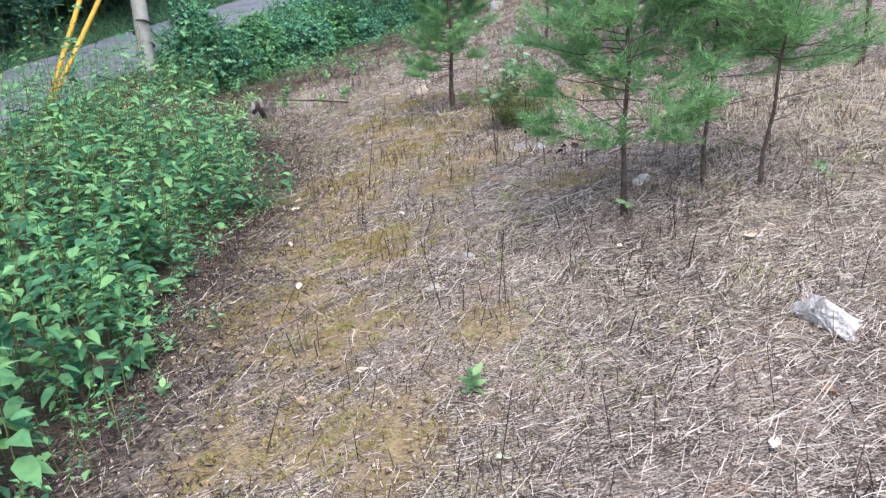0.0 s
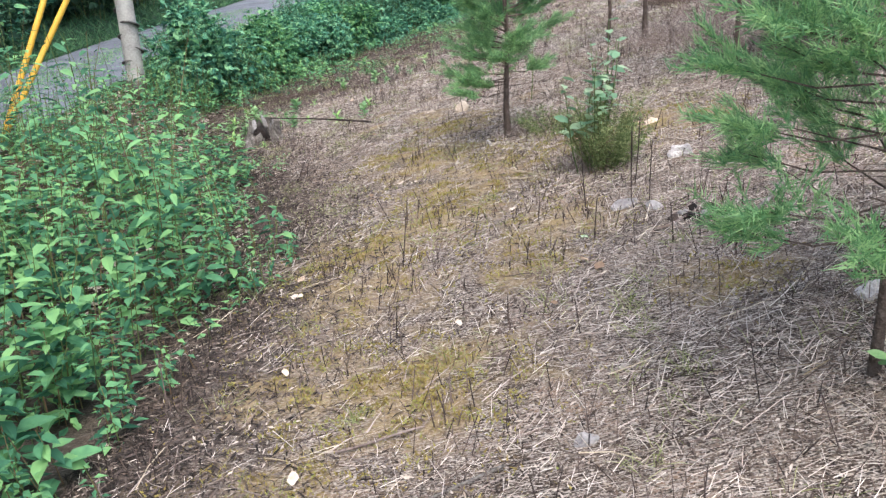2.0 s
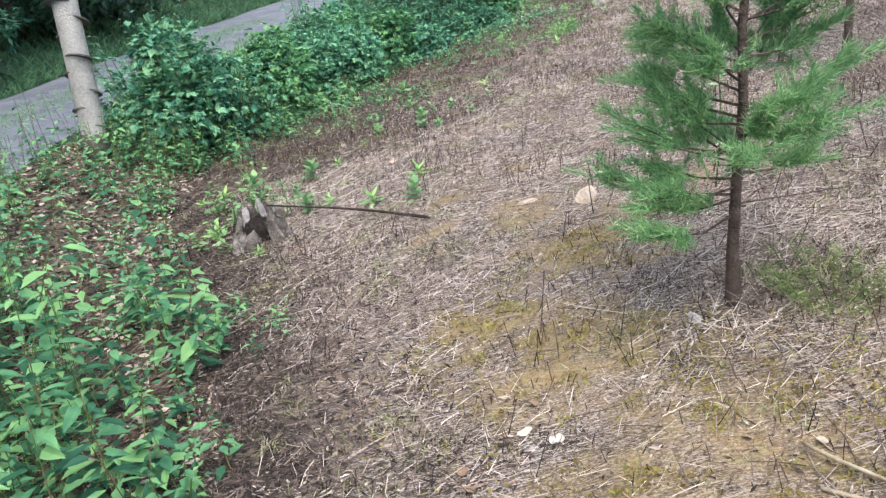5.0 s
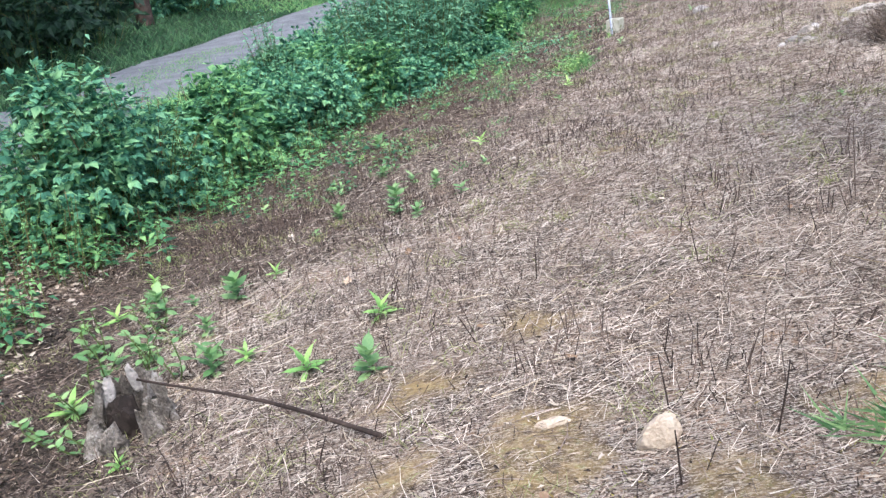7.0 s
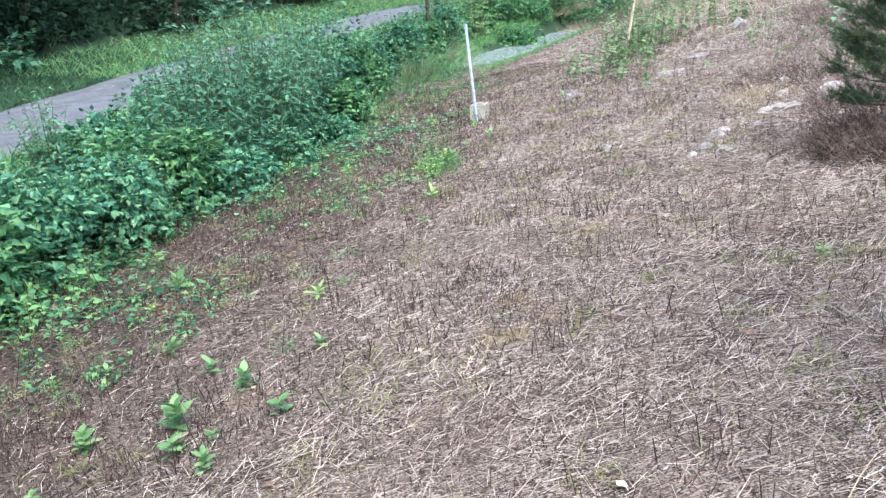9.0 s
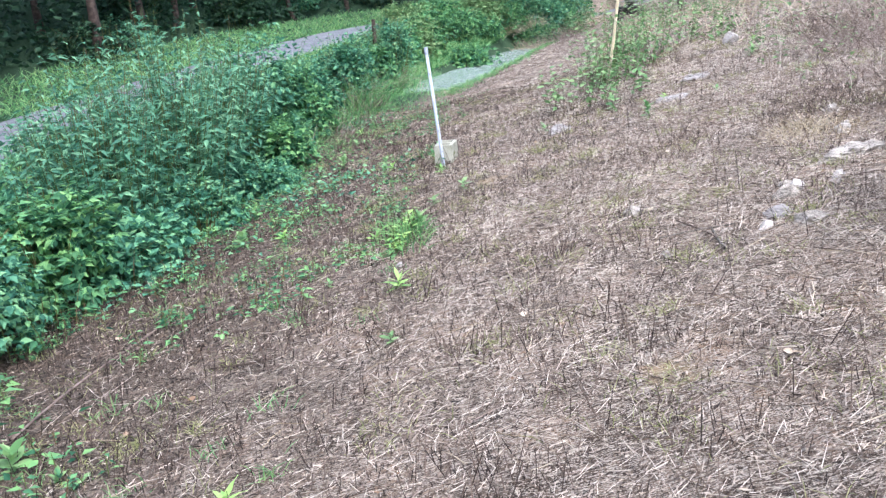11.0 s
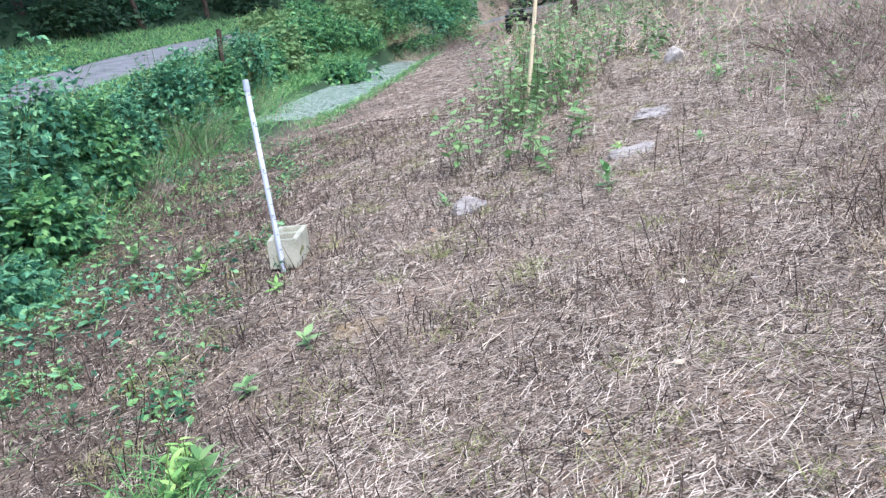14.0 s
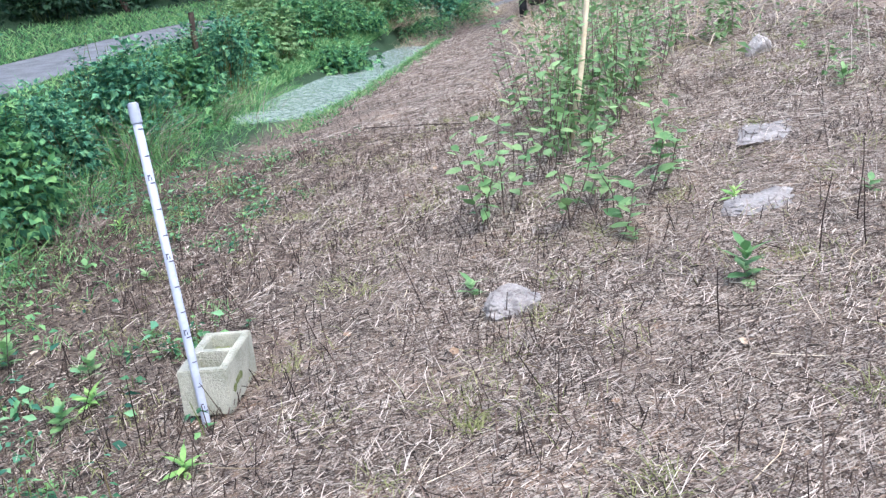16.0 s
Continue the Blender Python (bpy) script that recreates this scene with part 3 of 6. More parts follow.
def make_stubble():
    b = Batch()
    for n, y0, y1, reach, r in ((34000, 0.9, 13.5, 6.0, 0.0023), (40000, 12.5, 18.5, 8.5, 0.0026), (48000, 17.5, 25.5, 8.5, 0.0029), (9000, 25, 42, 8, 0.004)):
        x, y = strip_points(n, y0, y1, reach)
        gate = 0.5 + 0.5 * np.sin(2.7 * x + 1.7 * np.sin(1.1 * y + 2)) * np.sin(2.2 * y + np.sin(1.7 * x))
        keep = rng.uniform(0, 1, n) < (0.12 + 0.88 * gate ** 1.5) * np.clip(1.25 - (x - veg_x(y)) / 6, 0.3, 1)
        keep &= ~((y > 27) & (x < edge_x(y) + 0.1))
        x, y = x[keep], y[keep]
        n = len(x)
        p = on_ground(x, y, -0.005)
        h = rng.uniform(0.02, 0.075, n) + (rng.uniform(0, 1, n) < 0.08) * rng.uniform(0.03, 0.16, n)
        b.stalks(p, p + dirs(n, 0.86, 0.995) * h[:, None], rng.uniform(0.6, 1.2, n) * r, None)
    tagged(b.done("stubble", STUB), "short dark cut stalks standing in the straw", "stubble", kind="stuff")
    # taller burnt-looking stalks in loose groups
    b = Batch()
    groups = 190
    cx, cy = strip_points(groups, 1.0, 24, 6.5, power=1.2)
    k = rng.integers(0, groups, 1300)
    p = on_ground(cx[k] + rng.normal(0, 0.07, 1300), cy[k] + rng.normal(0, 0.07, 1300), -0.01)
    h = rng.uniform(0.07, 0.16, 1300) + (rng.uniform(0, 1, 1300) < 0.06) * 0.22
    b.stalks(p, p + dirs(1300, 0.93, 0.999) * h[:, None], rng.uniform(0.002, 0.0036, 1300), None)
    tagged(b.done("tall_stubble", STUB), "taller dark cut stalks standing in loose groups", "stubble", kind="stuff")
    # fallen dark twigs
    b = Batch()
    n = 3600
    x, y = strip_points(n, 0.9, 24, 7.5, power=1.4)
    a, L = rng.uniform(0, math.pi, n), rng.uniform(0.05, 0.26, n)
    q0, q1 = (x - np.cos(a) * L / 2, y - np.sin(a) * L / 2), (x + np.cos(a) * L / 2, y + np.sin(a) * L / 2)
    bend = rng.normal(0, 0.05, (n, 3)) * L[:, None]
    bend[:, 2] = np.abs(bend[:, 2]) * 0.4
    b.stalks(on_ground(*q0, 0.015), on_ground(*q1, 0.012), rng.uniform(0.0015, 0.0032, n), None, bend)
    tagged(b.done("fallen_twigs", TWIG), "thin grey and brown twigs scattered on the straw", "twigs", kind="stuff")
    # crumbs of bark and litter
    b = Batch()
    n = 60000
    x, y = strip_points(n, 0.9, 24, 7.0, power=1.5)
    p = on_ground(x, y, 0.012)
    b.leaves(p, dirs(n, -0.1, 0.25), dirs(n, 0.6, 0.99), rng.uniform(0.012, 0.05, n), rng.uniform(0.004, 0.011, n))
    tagged(b.done("leaf_crumbs", CRUMB), "small crumbs of dry leaf and bark on the ground", "leaf litter", kind="stuff")

    # dark litter along the foot of the weeds
    b = Batch()
    n = 110000
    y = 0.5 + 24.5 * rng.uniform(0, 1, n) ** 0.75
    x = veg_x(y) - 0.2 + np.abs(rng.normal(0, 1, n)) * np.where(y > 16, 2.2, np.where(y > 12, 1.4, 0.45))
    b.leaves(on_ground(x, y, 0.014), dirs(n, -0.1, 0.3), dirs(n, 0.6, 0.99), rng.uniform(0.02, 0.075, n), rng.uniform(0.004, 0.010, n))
    tagged(b.done("damp_litter", HUMUS), "dark leaf litter along the foot of the weeds", "leaf litter", kind="stuff")


make_stubble()


def make_bank_litter():
    """Brown litter on the bank between the thinning weeds and the track."""
    n = 26000
    y = rng.uniform(5.5, 14.0, n)
    x = veg_x(y) - rng.uniform(0, 1, n) * np.maximum(veg_x(y) - road_x(y) - ROAD_HALF - 0.15, 0.3)
    a, L = rng.uniform(0, math.pi, n), rng.uniform(0.03, 0.22, n)
    ux, uy = np.cos(a) * L / 2, np.sin(a) * L / 2
    b = Batch()
    b.stalks(on_ground(x - ux, y - uy, 0.008), on_ground(x + ux, y + uy, 0.012), rng.uniform(0.0018, 0.0036, n), None, None, 2)
    tagged(b.done("bank_litter", BROWN_STALK), "brown stalk litter on the bank below the weeds", "leaf litter", kind="stuff")
    b = Batch()
    n = 9000
    y = rng.uniform(6.0, 14.0, n)
    x = veg_x(y) - rng.uniform(0, 1, n) * np.maximum(veg_x(y) - road_x(y) - ROAD_HALF - 0.15, 0.3)
    b.leaves(on_ground(x, y, 0.014), dirs(n, -0.1, 0.3), dirs(n, 0.6, 0.99), rng.uniform(0.03, 0.08, n), rng.uniform(0.015, 0.04, n))
    tagged(b.done("leaf_crumbs", CRUMB), "dry brown leaves lying on the bank", "leaf litter", kind="stuff")


make_bank_litter()


# ---- green undergrowth beside the strip ----
def weed_mass(b_leaf, b_stem, x, y, h, leaf_len, nodes=9, fine=False):
    n = len(x)
    plant = rng.uniform(0.55, 1.25, n)
    foot = on_ground(x, y, -0.01)
    lean = rng.normal(0, 0.13, (n, 2)) * h[:, None]
    top = foot + np.stack([lean[:, 0], lean[:, 1], h], 1)
    b_stem.stalks(foot, top, 0.0035, 0.0018, np.stack([lean[:, 0] * -0.15, lean[:, 1] * -0.15, 0 * h], 1))
    for k in range(nodes):
        f = 0.22 + 0.78 * (k + rng.uniform(0, 0.7, n)) / nodes
        f = np.minimum(f, 1.0)
        p = foot + (top - foot) * f[:, None]
        turn = rng.uniform(0, 2 * math.pi, n)
        for s in (0, math.pi):
            a = turn + s + rng.normal(0, 0.3, n)
            climb = rng.uniform(-0.35, 0.45, n)
            way = np.stack([np.cos(a), np.sin(a), climb], 1)
            up = np.stack([rng.normal(0, 0.25, n), rng.normal(0, 0.25, n), np.ones(n)], 1)
            L = leaf_len * plant * rng.uniform(0.6, 1.15, n) * (1.15 - 0.45 * f)
            b_leaf.leaves(p + way * (0.25 * L)[:, None], way, up, L, L * rng.uniform(0.42, 0.62, n), fine, 0.25)


def make_undergrowth():
    bl, bs = Batch(), Batch()
    n = 1250
    y = 0.3 + 9.2 * rng.uniform(0, 1, n) ** 1.1
    d = rng.uniform(0, 1, n) ** 0.8 * 3.0
    x = veg_x(y) - 0.05 - d + rng.normal(0, 0.08, n) + 0.16 * np.sin(2.3 * y) + 0.10 * np.sin(5.1 * y + 1)
    # the stand thins toward the pole and the track
    thin = rng.uniform(0, 1, n) < np.clip((y - 6.0) / 4.5, 0, 0.5) * np.clip(d / 0.5, 0.3, 1) + np.clip(d - 1.7, 0, 1) * 0.35
    x, y, d = x[~thin], y[~thin], d[~thin]
    h = np.clip(0.42 + 0.8 * np.minimum(d, 0.75), 0.2, 1.0) * rng.uniform(0.5, 1.35, len(x)) * np.where(y > 6.5, 0.95, 1.0) * (1 + 0.25 * np.sin(1.9 * y + 2 * x))
    weed_mass(bl, bs, x, y, h, 0.118, 9, True)
    # shorter cover between and toward the track, in loose groups
    n = 700
    cx_, cy_ = rng.uniform(0, 1, 60), rng.uniform(5.0, 15.0, 60)
    k = rng.integers(0, 60, n)
    y = cy_[k] + rng.normal(0, 0.25, n)
    x = veg_x(y) - cx_[k] * np.maximum(veg_x(y) - road_x(y) - ROAD_HALF - 0.1, 0.5) + rng.normal(0, 0.25, n)
    keep = (x > road_x(y) + ROAD_HALF + 0.1) & (x < veg_x(y))
    x, y = x[keep], y[keep]
    weed_mass(bl, bs, x, y, rng.uniform(0.18, 0.7, len(x)), 0.088, 6)
    # small weeds at the ragged edge
    n = 420
    y = rng.uniform(0.4, 9.2, n)
    x = veg_x(y) + 0.15 + 0.16 * np.sin(2.3 * y) + 0.10 * np.sin(5.1 * y + 1) - rng.uniform(0, 1, n) * 1.0
    weed_mass(bl, bs, x, y, rng.uniform(0.08, 0.32, n), 0.06, 5)
    # sprouts scattered over the lower side of the strip
    n = 900
    hubs = 70
    hy = rng.uniform(13.5, 26, hubs)
    hx = veg_x(hy) + rng.uniform(0, 1, hubs) ** 1.4 * 2.6
    k = rng.integers(0, hubs, n)
    x, y = hx[k] + rng.normal(0, 0.13, n), hy[k] + rng.normal(0, 0.13, n)
    weed_mass(bl, bs, x, y, rng.uniform(0.03, 0.16, n), 0.066, 3)
    # low growth at the foot of the brambles
    n = 700
    y = rng.uniform(12.5, 31, n)
    x = veg_x(y) + rng.normal(-0.2, 0.25, n)
    weed_mass(bl, bs, x, y, rng.uniform(0.08, 0.38, n), 0.10, 5)
    tagged(bl.done("undergrowth_leaves", LEAF), "dense leafy green weeds beside the cut strip", "weeds", kind="stuff")
    tagged(bs.done("undergrowth_stems", STEM), "thin stems of the leafy weeds", "weeds", kind="stuff")


make_undergrowth()


def make_grass(name, n, x, y, lo, hi, r, material, label):
    p = on_ground(x, y, -0.005)
    h = rng.uniform(lo, hi, len(x))
    way = dirs(len(x), 0.45, 0.98)
    b = Batch()
    mid = p + way * (h * 0.6)[:, None]
    tip = mid + (way * np.array([[1.5, 1.5, 0.45]])) * (h * 0.45)[:, None]
    b.stalks(p, mid, r, r * 0.8)
    b.spikes(mid, tip, r * 0.8)
    tagged(b.done(name, material), label, "grass", kind="stuff")


n = 7000
gy_ = rng.uniform(20, 34, n)
gx_ = veg_x(gy_) + rng.normal(0.1, 0.5, n) + np.clip((gy_ - 22) * 0.03, 0, 0.4)
make_grass("bank_grass", n, gx_, gy_, 0.05, 0.18, 0.004, GRASS, "short green grass along the ditch bank")
n = 8000
gy_ = rng.uniform(26, 50, n)
gx_ = edge_x(gy_) - 2.0 - rng.uniform(0, 1, n) ** 1.5 * 2.5
make_grass("pond_grass", n, gx_, gy_, 0.10, 0.4, 0.010, GRASS, "rank green grass round the pond")
n = 2500
gy_ = rng.uniform(27, 46, n)
gx_ = edge_x(gy_) + rng.normal(0.15, 0.2, n)
make_grass("pond_grass", n, gx_, gy_, 0.05, 0.2, 0.006, GRASS, "short grass fringe on the near side of the pond")
n = 9000
gy_ = rng.uniform(15, 50, n)
lo_ = road_x(gy_) + ROAD_HALF * np.where(gy_ > 26, 1.25, 1.05)
gx_ = lo_ + rng.uniform(0, 1, n) ** 1.2 * np.maximum(edge_x(gy_) - 1.9 - lo_, 0.3)
p_ = on_ground(gx_, gy_, 0)
b = Batch()
b.spikes(p_, p_ + dirs(n, 0.3, 0.95) * rng.uniform(0.12, 0.42, n)[:, None], 0.014)
tagged(b.done("verge_grass", GRASS), "rank grass between the gravel track and the brambles", "grass", kind="stuff")
tufts = 130
ty_ = rng.uniform(13.5, 25, tufts)
tx_ = veg_x(ty_) + rng.uniform(0, 1, tufts) ** 1.2 * 2.7
k_ = rng.integers(0, tufts, 2600)
gx_, gy_ = tx_[k_] + rng.normal(0, 0.05, 2600), ty_[k_] + rng.normal(0, 0.05, 2600)
make_grass("grass_tufts", 2600, gx_, gy_, 0.03, 0.12, 0.0022, GRASS, "small green grass tufts coming up through the straw")
for n, y0, y1, reach, tufts, r_ in ((9000, 1.0, 13.0, 6.0, 260, 0.0014), (15000, 12.5, 25.0, 8.0, 420, 0.0016)):
    tx_, ty_ = strip_points(tufts, y0, y1, reach, power=1.2)
    k_ = rng.integers(0, tufts, n)
    wide_ = rng.uniform(0.03, 0.14, tufts)[k_]
    gx_, gy_ = tx_[k_] + rng.normal(0, 1, n) * wide_, ty_[k_] + rng.normal(0, 1, n) * wide_
    make_grass("olive_grass", n, gx_, gy_, 0.03, 0.11, r_, GRASS_PALE, "thin olive grass growing up between the straw and stubble")
# a fuller grassy weed clump
n = 230
gx_, gy_ = 0.32 + rng.normal(0, 0.08, n), 17.62 + rng.normal(0, 0.16, n)
make_grass("grass_clump", n, gx_, gy_, 0.08, 0.26, 0.0035, GRASS, "bushy green grass clump standing in the stubble")
n = 16000
gy_ = rng.uniform(2, 58, n)
gx_ = road_x(gy_) - ROAD_HALF * np.sqrt(1 + np.gradient(road_x(np.arange(-5, 65, 0.5)), 0.5)[((gy_ + 5) * 2).astype(int)] ** 2) - rng.uniform(0, 1, n) ** 1.3 * 3.2
# verge below y = 30 gets the copy with shade painted in
for near_, material_, label_ in ((True, GRASS_SHADE_TONE, "green grass verge beyond the gravel track, shade painted into its colour"), (False, GRASS, "green grass verge beyond the gravel track in the unshaded blade colour")):
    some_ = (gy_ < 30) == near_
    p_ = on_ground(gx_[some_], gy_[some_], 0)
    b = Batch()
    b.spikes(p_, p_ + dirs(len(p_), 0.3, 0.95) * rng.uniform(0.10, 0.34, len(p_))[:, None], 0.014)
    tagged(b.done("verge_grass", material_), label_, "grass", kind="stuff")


# ---- bramble shrubs ----
def shrub(at, size, leaf_len, material, label, group="brambles beside the ditch", leaves=1500, canes=60, seed=0):
    r = np.random.default_rng(seed)
    ob = thing("shrub", label, "shrub", at, group)
    sx, sy, sz = size
    b = Batch()
    a = r.uniform(0, 2 * math.pi, canes)
    rad = np.sqrt(r.uniform(0, 1, canes))
    foot = np.stack([np.cos(a) * rad * sx * 0.5, np.sin(a) * rad * sy * 0.5, np.full(canes, -0.05)], 1)
    tip = np.stack([np.cos(a) * rad * sx * 0.95, np.sin(a) * rad * sy * 0.95, sz * (1.0 - 0.6 * rad ** 2) * r.uniform(0.6, 1.0, canes)], 1)
    b.stalks(foot, tip, 0.006, 0.003, np.stack([0 * a, 0 * a, 0.18 * sz * r.uniform(0.2, 1, canes)], 1))
    b.done("cane_tangle", STEM, ob, "arching green-brown canes", kind="stuff")
    b = Batch()
    # lumps make the outline uneven
    lumps = 13
    la, lr = r.uniform(0, 2 * math.pi, lumps), np.sqrt(r.uniform(0.05, 0.9, lumps))
    c = np.stack([np.cos(la) * lr * sx * 0.75, np.sin(la) * lr * sy * 0.75, sz * r.uniform(0.08, 0.85, lumps) * (1.1 - 0.55 * lr)], 1)
    k = r.integers(0, lumps, leaves)
    d = dirs(leaves, -0.6, 0.98, r)
    rr = (0.45 + 0.6 * r.uniform(0, 1, leaves) ** 0.5)[:, None]
    p = c[k] + d * rr * (0.5 + 0.9 * r.uniform(0, 1, lumps))[k][:, None] * np.array([[sx * 0.42, sy * 0.42, sz * 0.30]]) + r.normal(0, 0.05, (leaves, 3))
    p[:, 2] = np.maximum(p[:, 2], 0.03)
    out = d + np.stack([0 * k, 0 * k, -0.35 + 0 * k], 1) + r.normal(0, 0.5, (leaves, 3))
    up = d * 0.6 + np.array([[0, 0, 1.0]]) + r.normal(0, 0.45, (leaves, 3))
    L = leaf_len * r.uniform(0.5, 1.25, leaves)
    b.leaves(p, out, up, L, L * r.uniform(0.5, 0.75, leaves), False, 0.2)
    # leaflets of threes
    for turn in (0.9, -0.9):
        cs, sn = math.cos(turn), math.sin(turn)
        o2 = np.stack([out[:, 0] * cs - out[:, 1] * sn, out[:, 0] * sn + out[:, 1] * cs, out[:, 2]], 1)
        b.leaves(p, o2, up, L * 0.8, L * 0.5, False, 0.2)
    # upright shoots that break the outline
    m = 24
    a, rad = r.uniform(0, 2 * math.pi, m), np.sqrt(r.uniform(0, 1, m)) * 0.8
    s0 = np.stack([np.cos(a) * rad * sx, np.sin(a) * rad * sy, sz * 0.5 + 0 * a], 1)
    s1 = s0 + dirs(m, 0.5, 0.98, r) * (sz * r.uniform(0.25, 0.6, m))[:, None]
    for f in np.linspace(0.3, 1.0, 8):
        for _ in range(2):
            o3 = dirs(m, -0.2, 0.5, r)
            L3 = leaf_len * r.uniform(0.6, 1.1, m) * (1.2 - 0.5 * f)
            b.leaves(s0 + (s1 - s0) * f, o3, np.array([[0, 0, 1.0]]) + r.normal(0, 0.3, (m, 3)), L3, L3 * 0.55)
    b.done("foliage", material, ob, kind="stuff")
    b = Batch()
    b.stalks(s0, s1, 0.004, 0.0015)
    b.done("shoot_work", STEM, ob, kind="stuff")
    return ob


def tall_herbs(at, size, seed, label, stems=130, leaf_len=0.135, group="tall herbs beside the ditch", material=None):
    """A stand of upright leafy stems with narrow drooping leaves all the way up."""
    r = np.random.default_rng(seed)
    ob = thing("herb_stand", label, "shrub", at, group)
    sx, sy, sz = size
    a, rad = r.uniform(0, 2 * math.pi, stems), np.sqrt(r.uniform(0, 1, stems))
    foot = np.stack([np.cos(a) * rad * sx, np.sin(a) * rad * sy, np.full(stems, -0.03)], 1)
    h = sz * r.uniform(0.55, 1.08, stems) * (1.05 - 0.45 * rad ** 2)
    lean = np.stack([np.cos(a) * rad, np.sin(a) * rad], 1) * 0.22 * h[:, None] + r.normal(0, 0.07, (stems, 2)) * h[:, None]
    top = foot + np.stack([lean[:, 0], lean[:, 1], h], 1)
    b = Batch()
    b.stalks(foot, top, 0.0045, 0.0018, np.stack([-0.12 * lean[:, 0], -0.12 * lean[:, 1], 0 * h], 1))
    b.done("stem_work", STEM, ob, kind="stuff")
    b = Batch()
    for k in range(17):
        f = np.minimum(0.10 + 0.9 * (k + r.uniform(0, 0.9, stems)) / 17, 1.0)
        p = foot + (top - foot) * f[:, None]
        for _ in range(2):
            way = dirs(stems, -0.45, 0.5, r)
            L = leaf_len * r.uniform(0.7, 1.3, stems) * (1.15 - 0.5 * f)
            b.leaves(p, way, np.array([[0, 0, 1.0]]) + r.normal(0, 0.35, (stems, 3)), L, L * r.uniform(0.26, 0.42, stems), False, 0.3)
    b.done("foliage", material or LEAF_WILLOW, ob, kind="stuff")
    return ob


BRAMBLE = "tangled green bramble shrub with drooping leafy canes"
HERBS = "tall blue-green herbs with narrow leaves beside the ditch"
# brambles along the edge of the strip, from the shrub that opens the hedge to the pond: place, half widths, height
SHRUBS = [(-4.15, 13.5, 0.65, 0.7, 1.4), (-3.95, 14.5, 0.65, 0.7, 1.0), (-3.75, 15.6, 0.65, 0.75, 0.95), (-3.4, 16.6, 0.65, 0.7, 0.85),
    (-3.05, 17.6, 0.6, 0.65, 0.8), (-2.6, 18.6, 0.6, 0.65, 0.95), (-3.4, 19.2, 0.6, 0.8, 0.6), (-3.0, 21.2, 0.6, 0.9, 0.8), (-2.5, 23.0, 0.7, 0.9, 0.7),
    (-0.95, 23.7, 0.75, 0.7, 1.5), (-0.95, 21.4, 0.5, 0.6, 0.4), (-0.7, 22.5, 0.5, 0.5, 0.65), (-1.9, 18.9, 0.5, 0.6, 0.5), (-1.45, 20.1, 0.45, 0.6, 0.55), (-0.45, 24.5, 0.65, 0.65, 1.1), (-1.6, 24.9, 0.7, 0.8, 0.7), (-0.05, 25.4, 0.5, 0.5, 0.8), (-0.8, 26.6, 0.6, 0.8, 0.55), (0.65, 26.9, 0.6, 0.6, 1.2), (0.3, 28.2, 0.6, 0.8, 0.6), (1.25, 28.5, 0.55, 0.6, 1.0), (2.1, 31.0, 0.75, 0.8, 1.4), (1.4, 31.8, 0.7, 0.9, 0.9)]
for k, (x, y, sx, sy, sz) in enumerate(SHRUBS):
    shrub(spot(x, y), (sx * 1.05, sy * 1.05, sz * (1.22 if y > 19 else 1.0)), (0.092, 0.078, 0.105)[k % 3], (LEAF_COOL, LEAF, LEAF_COOL)[(k * 2) % 3], BRAMBLE, leaves=int(1500 + 900 * sz), seed=20 + k)
for k, (x, y, sx, sy, sz, n) in enumerate([(-2.35, 19.9, 0.6, 0.7, 1.7, 110), (-1.85, 20.9, 0.7, 0.7, 2.2, 150), (-2.6, 21.0, 0.5, 0.6, 1.5, 70), (-1.45, 22.1, 0.65, 0.7, 2.05, 140), (-2.1, 22.2, 0.5, 0.7, 1.7, 80), (-1.2, 22.9, 0.5, 0.5, 1.7, 80)]):
    tall_herbs(spot(x, y), (sx, sy, sz), 70 + k, HERBS, n)
tall_herbs(spot(-3.75, 18.7), (0.14, 0.14, 1.25), 78, "slim upright leafy shoot standing above the brambles", 40, 0.10)
tall_herbs(spot(-4.55, 14.0), (0.3, 0.3, 1.5), 79, "tall leafy weed rising above the brambles", 14, 0.13)
# trailing green cover at their foot
for k, (x, y, w, n) in enumerate([(-2.0, 18.6, 0.5, 420), (-1.3, 19.9, 0.55, 520), (-0.55, 20.6, 0.6, 520), (-0.6, 22.2, 0.5, 420), (0.35, 24.9, 0.4, 260), (-2.9, 15.4, 0.45, 380)]):
    ob = thing("ground_creeper", "low green trailing leaves spreading onto the straw", "weeds", spot(x, y), "creepers at the foot of the brambles")
    lx, ly = rng.normal(0, w, n), rng.normal(0, w * 0.8, n)
    lz = ground_z(x + lx, y + ly) - float(ground_z(x, y)) + rng.uniform(0.02, 0.12, n)
    b = Batch()
    L = rng.uniform(0.035, 0.085, n)
    b.leaves(np.stack([lx, ly, lz], 1), dirs(n, -0.3, 0.4), dirs(n, 0.6, 0.99), L, L * rng.uniform(0.4, 0.7, n))
    b.done("foliage", (LEAF_COOL, LEAF)[k % 2], ob, kind="stuff")
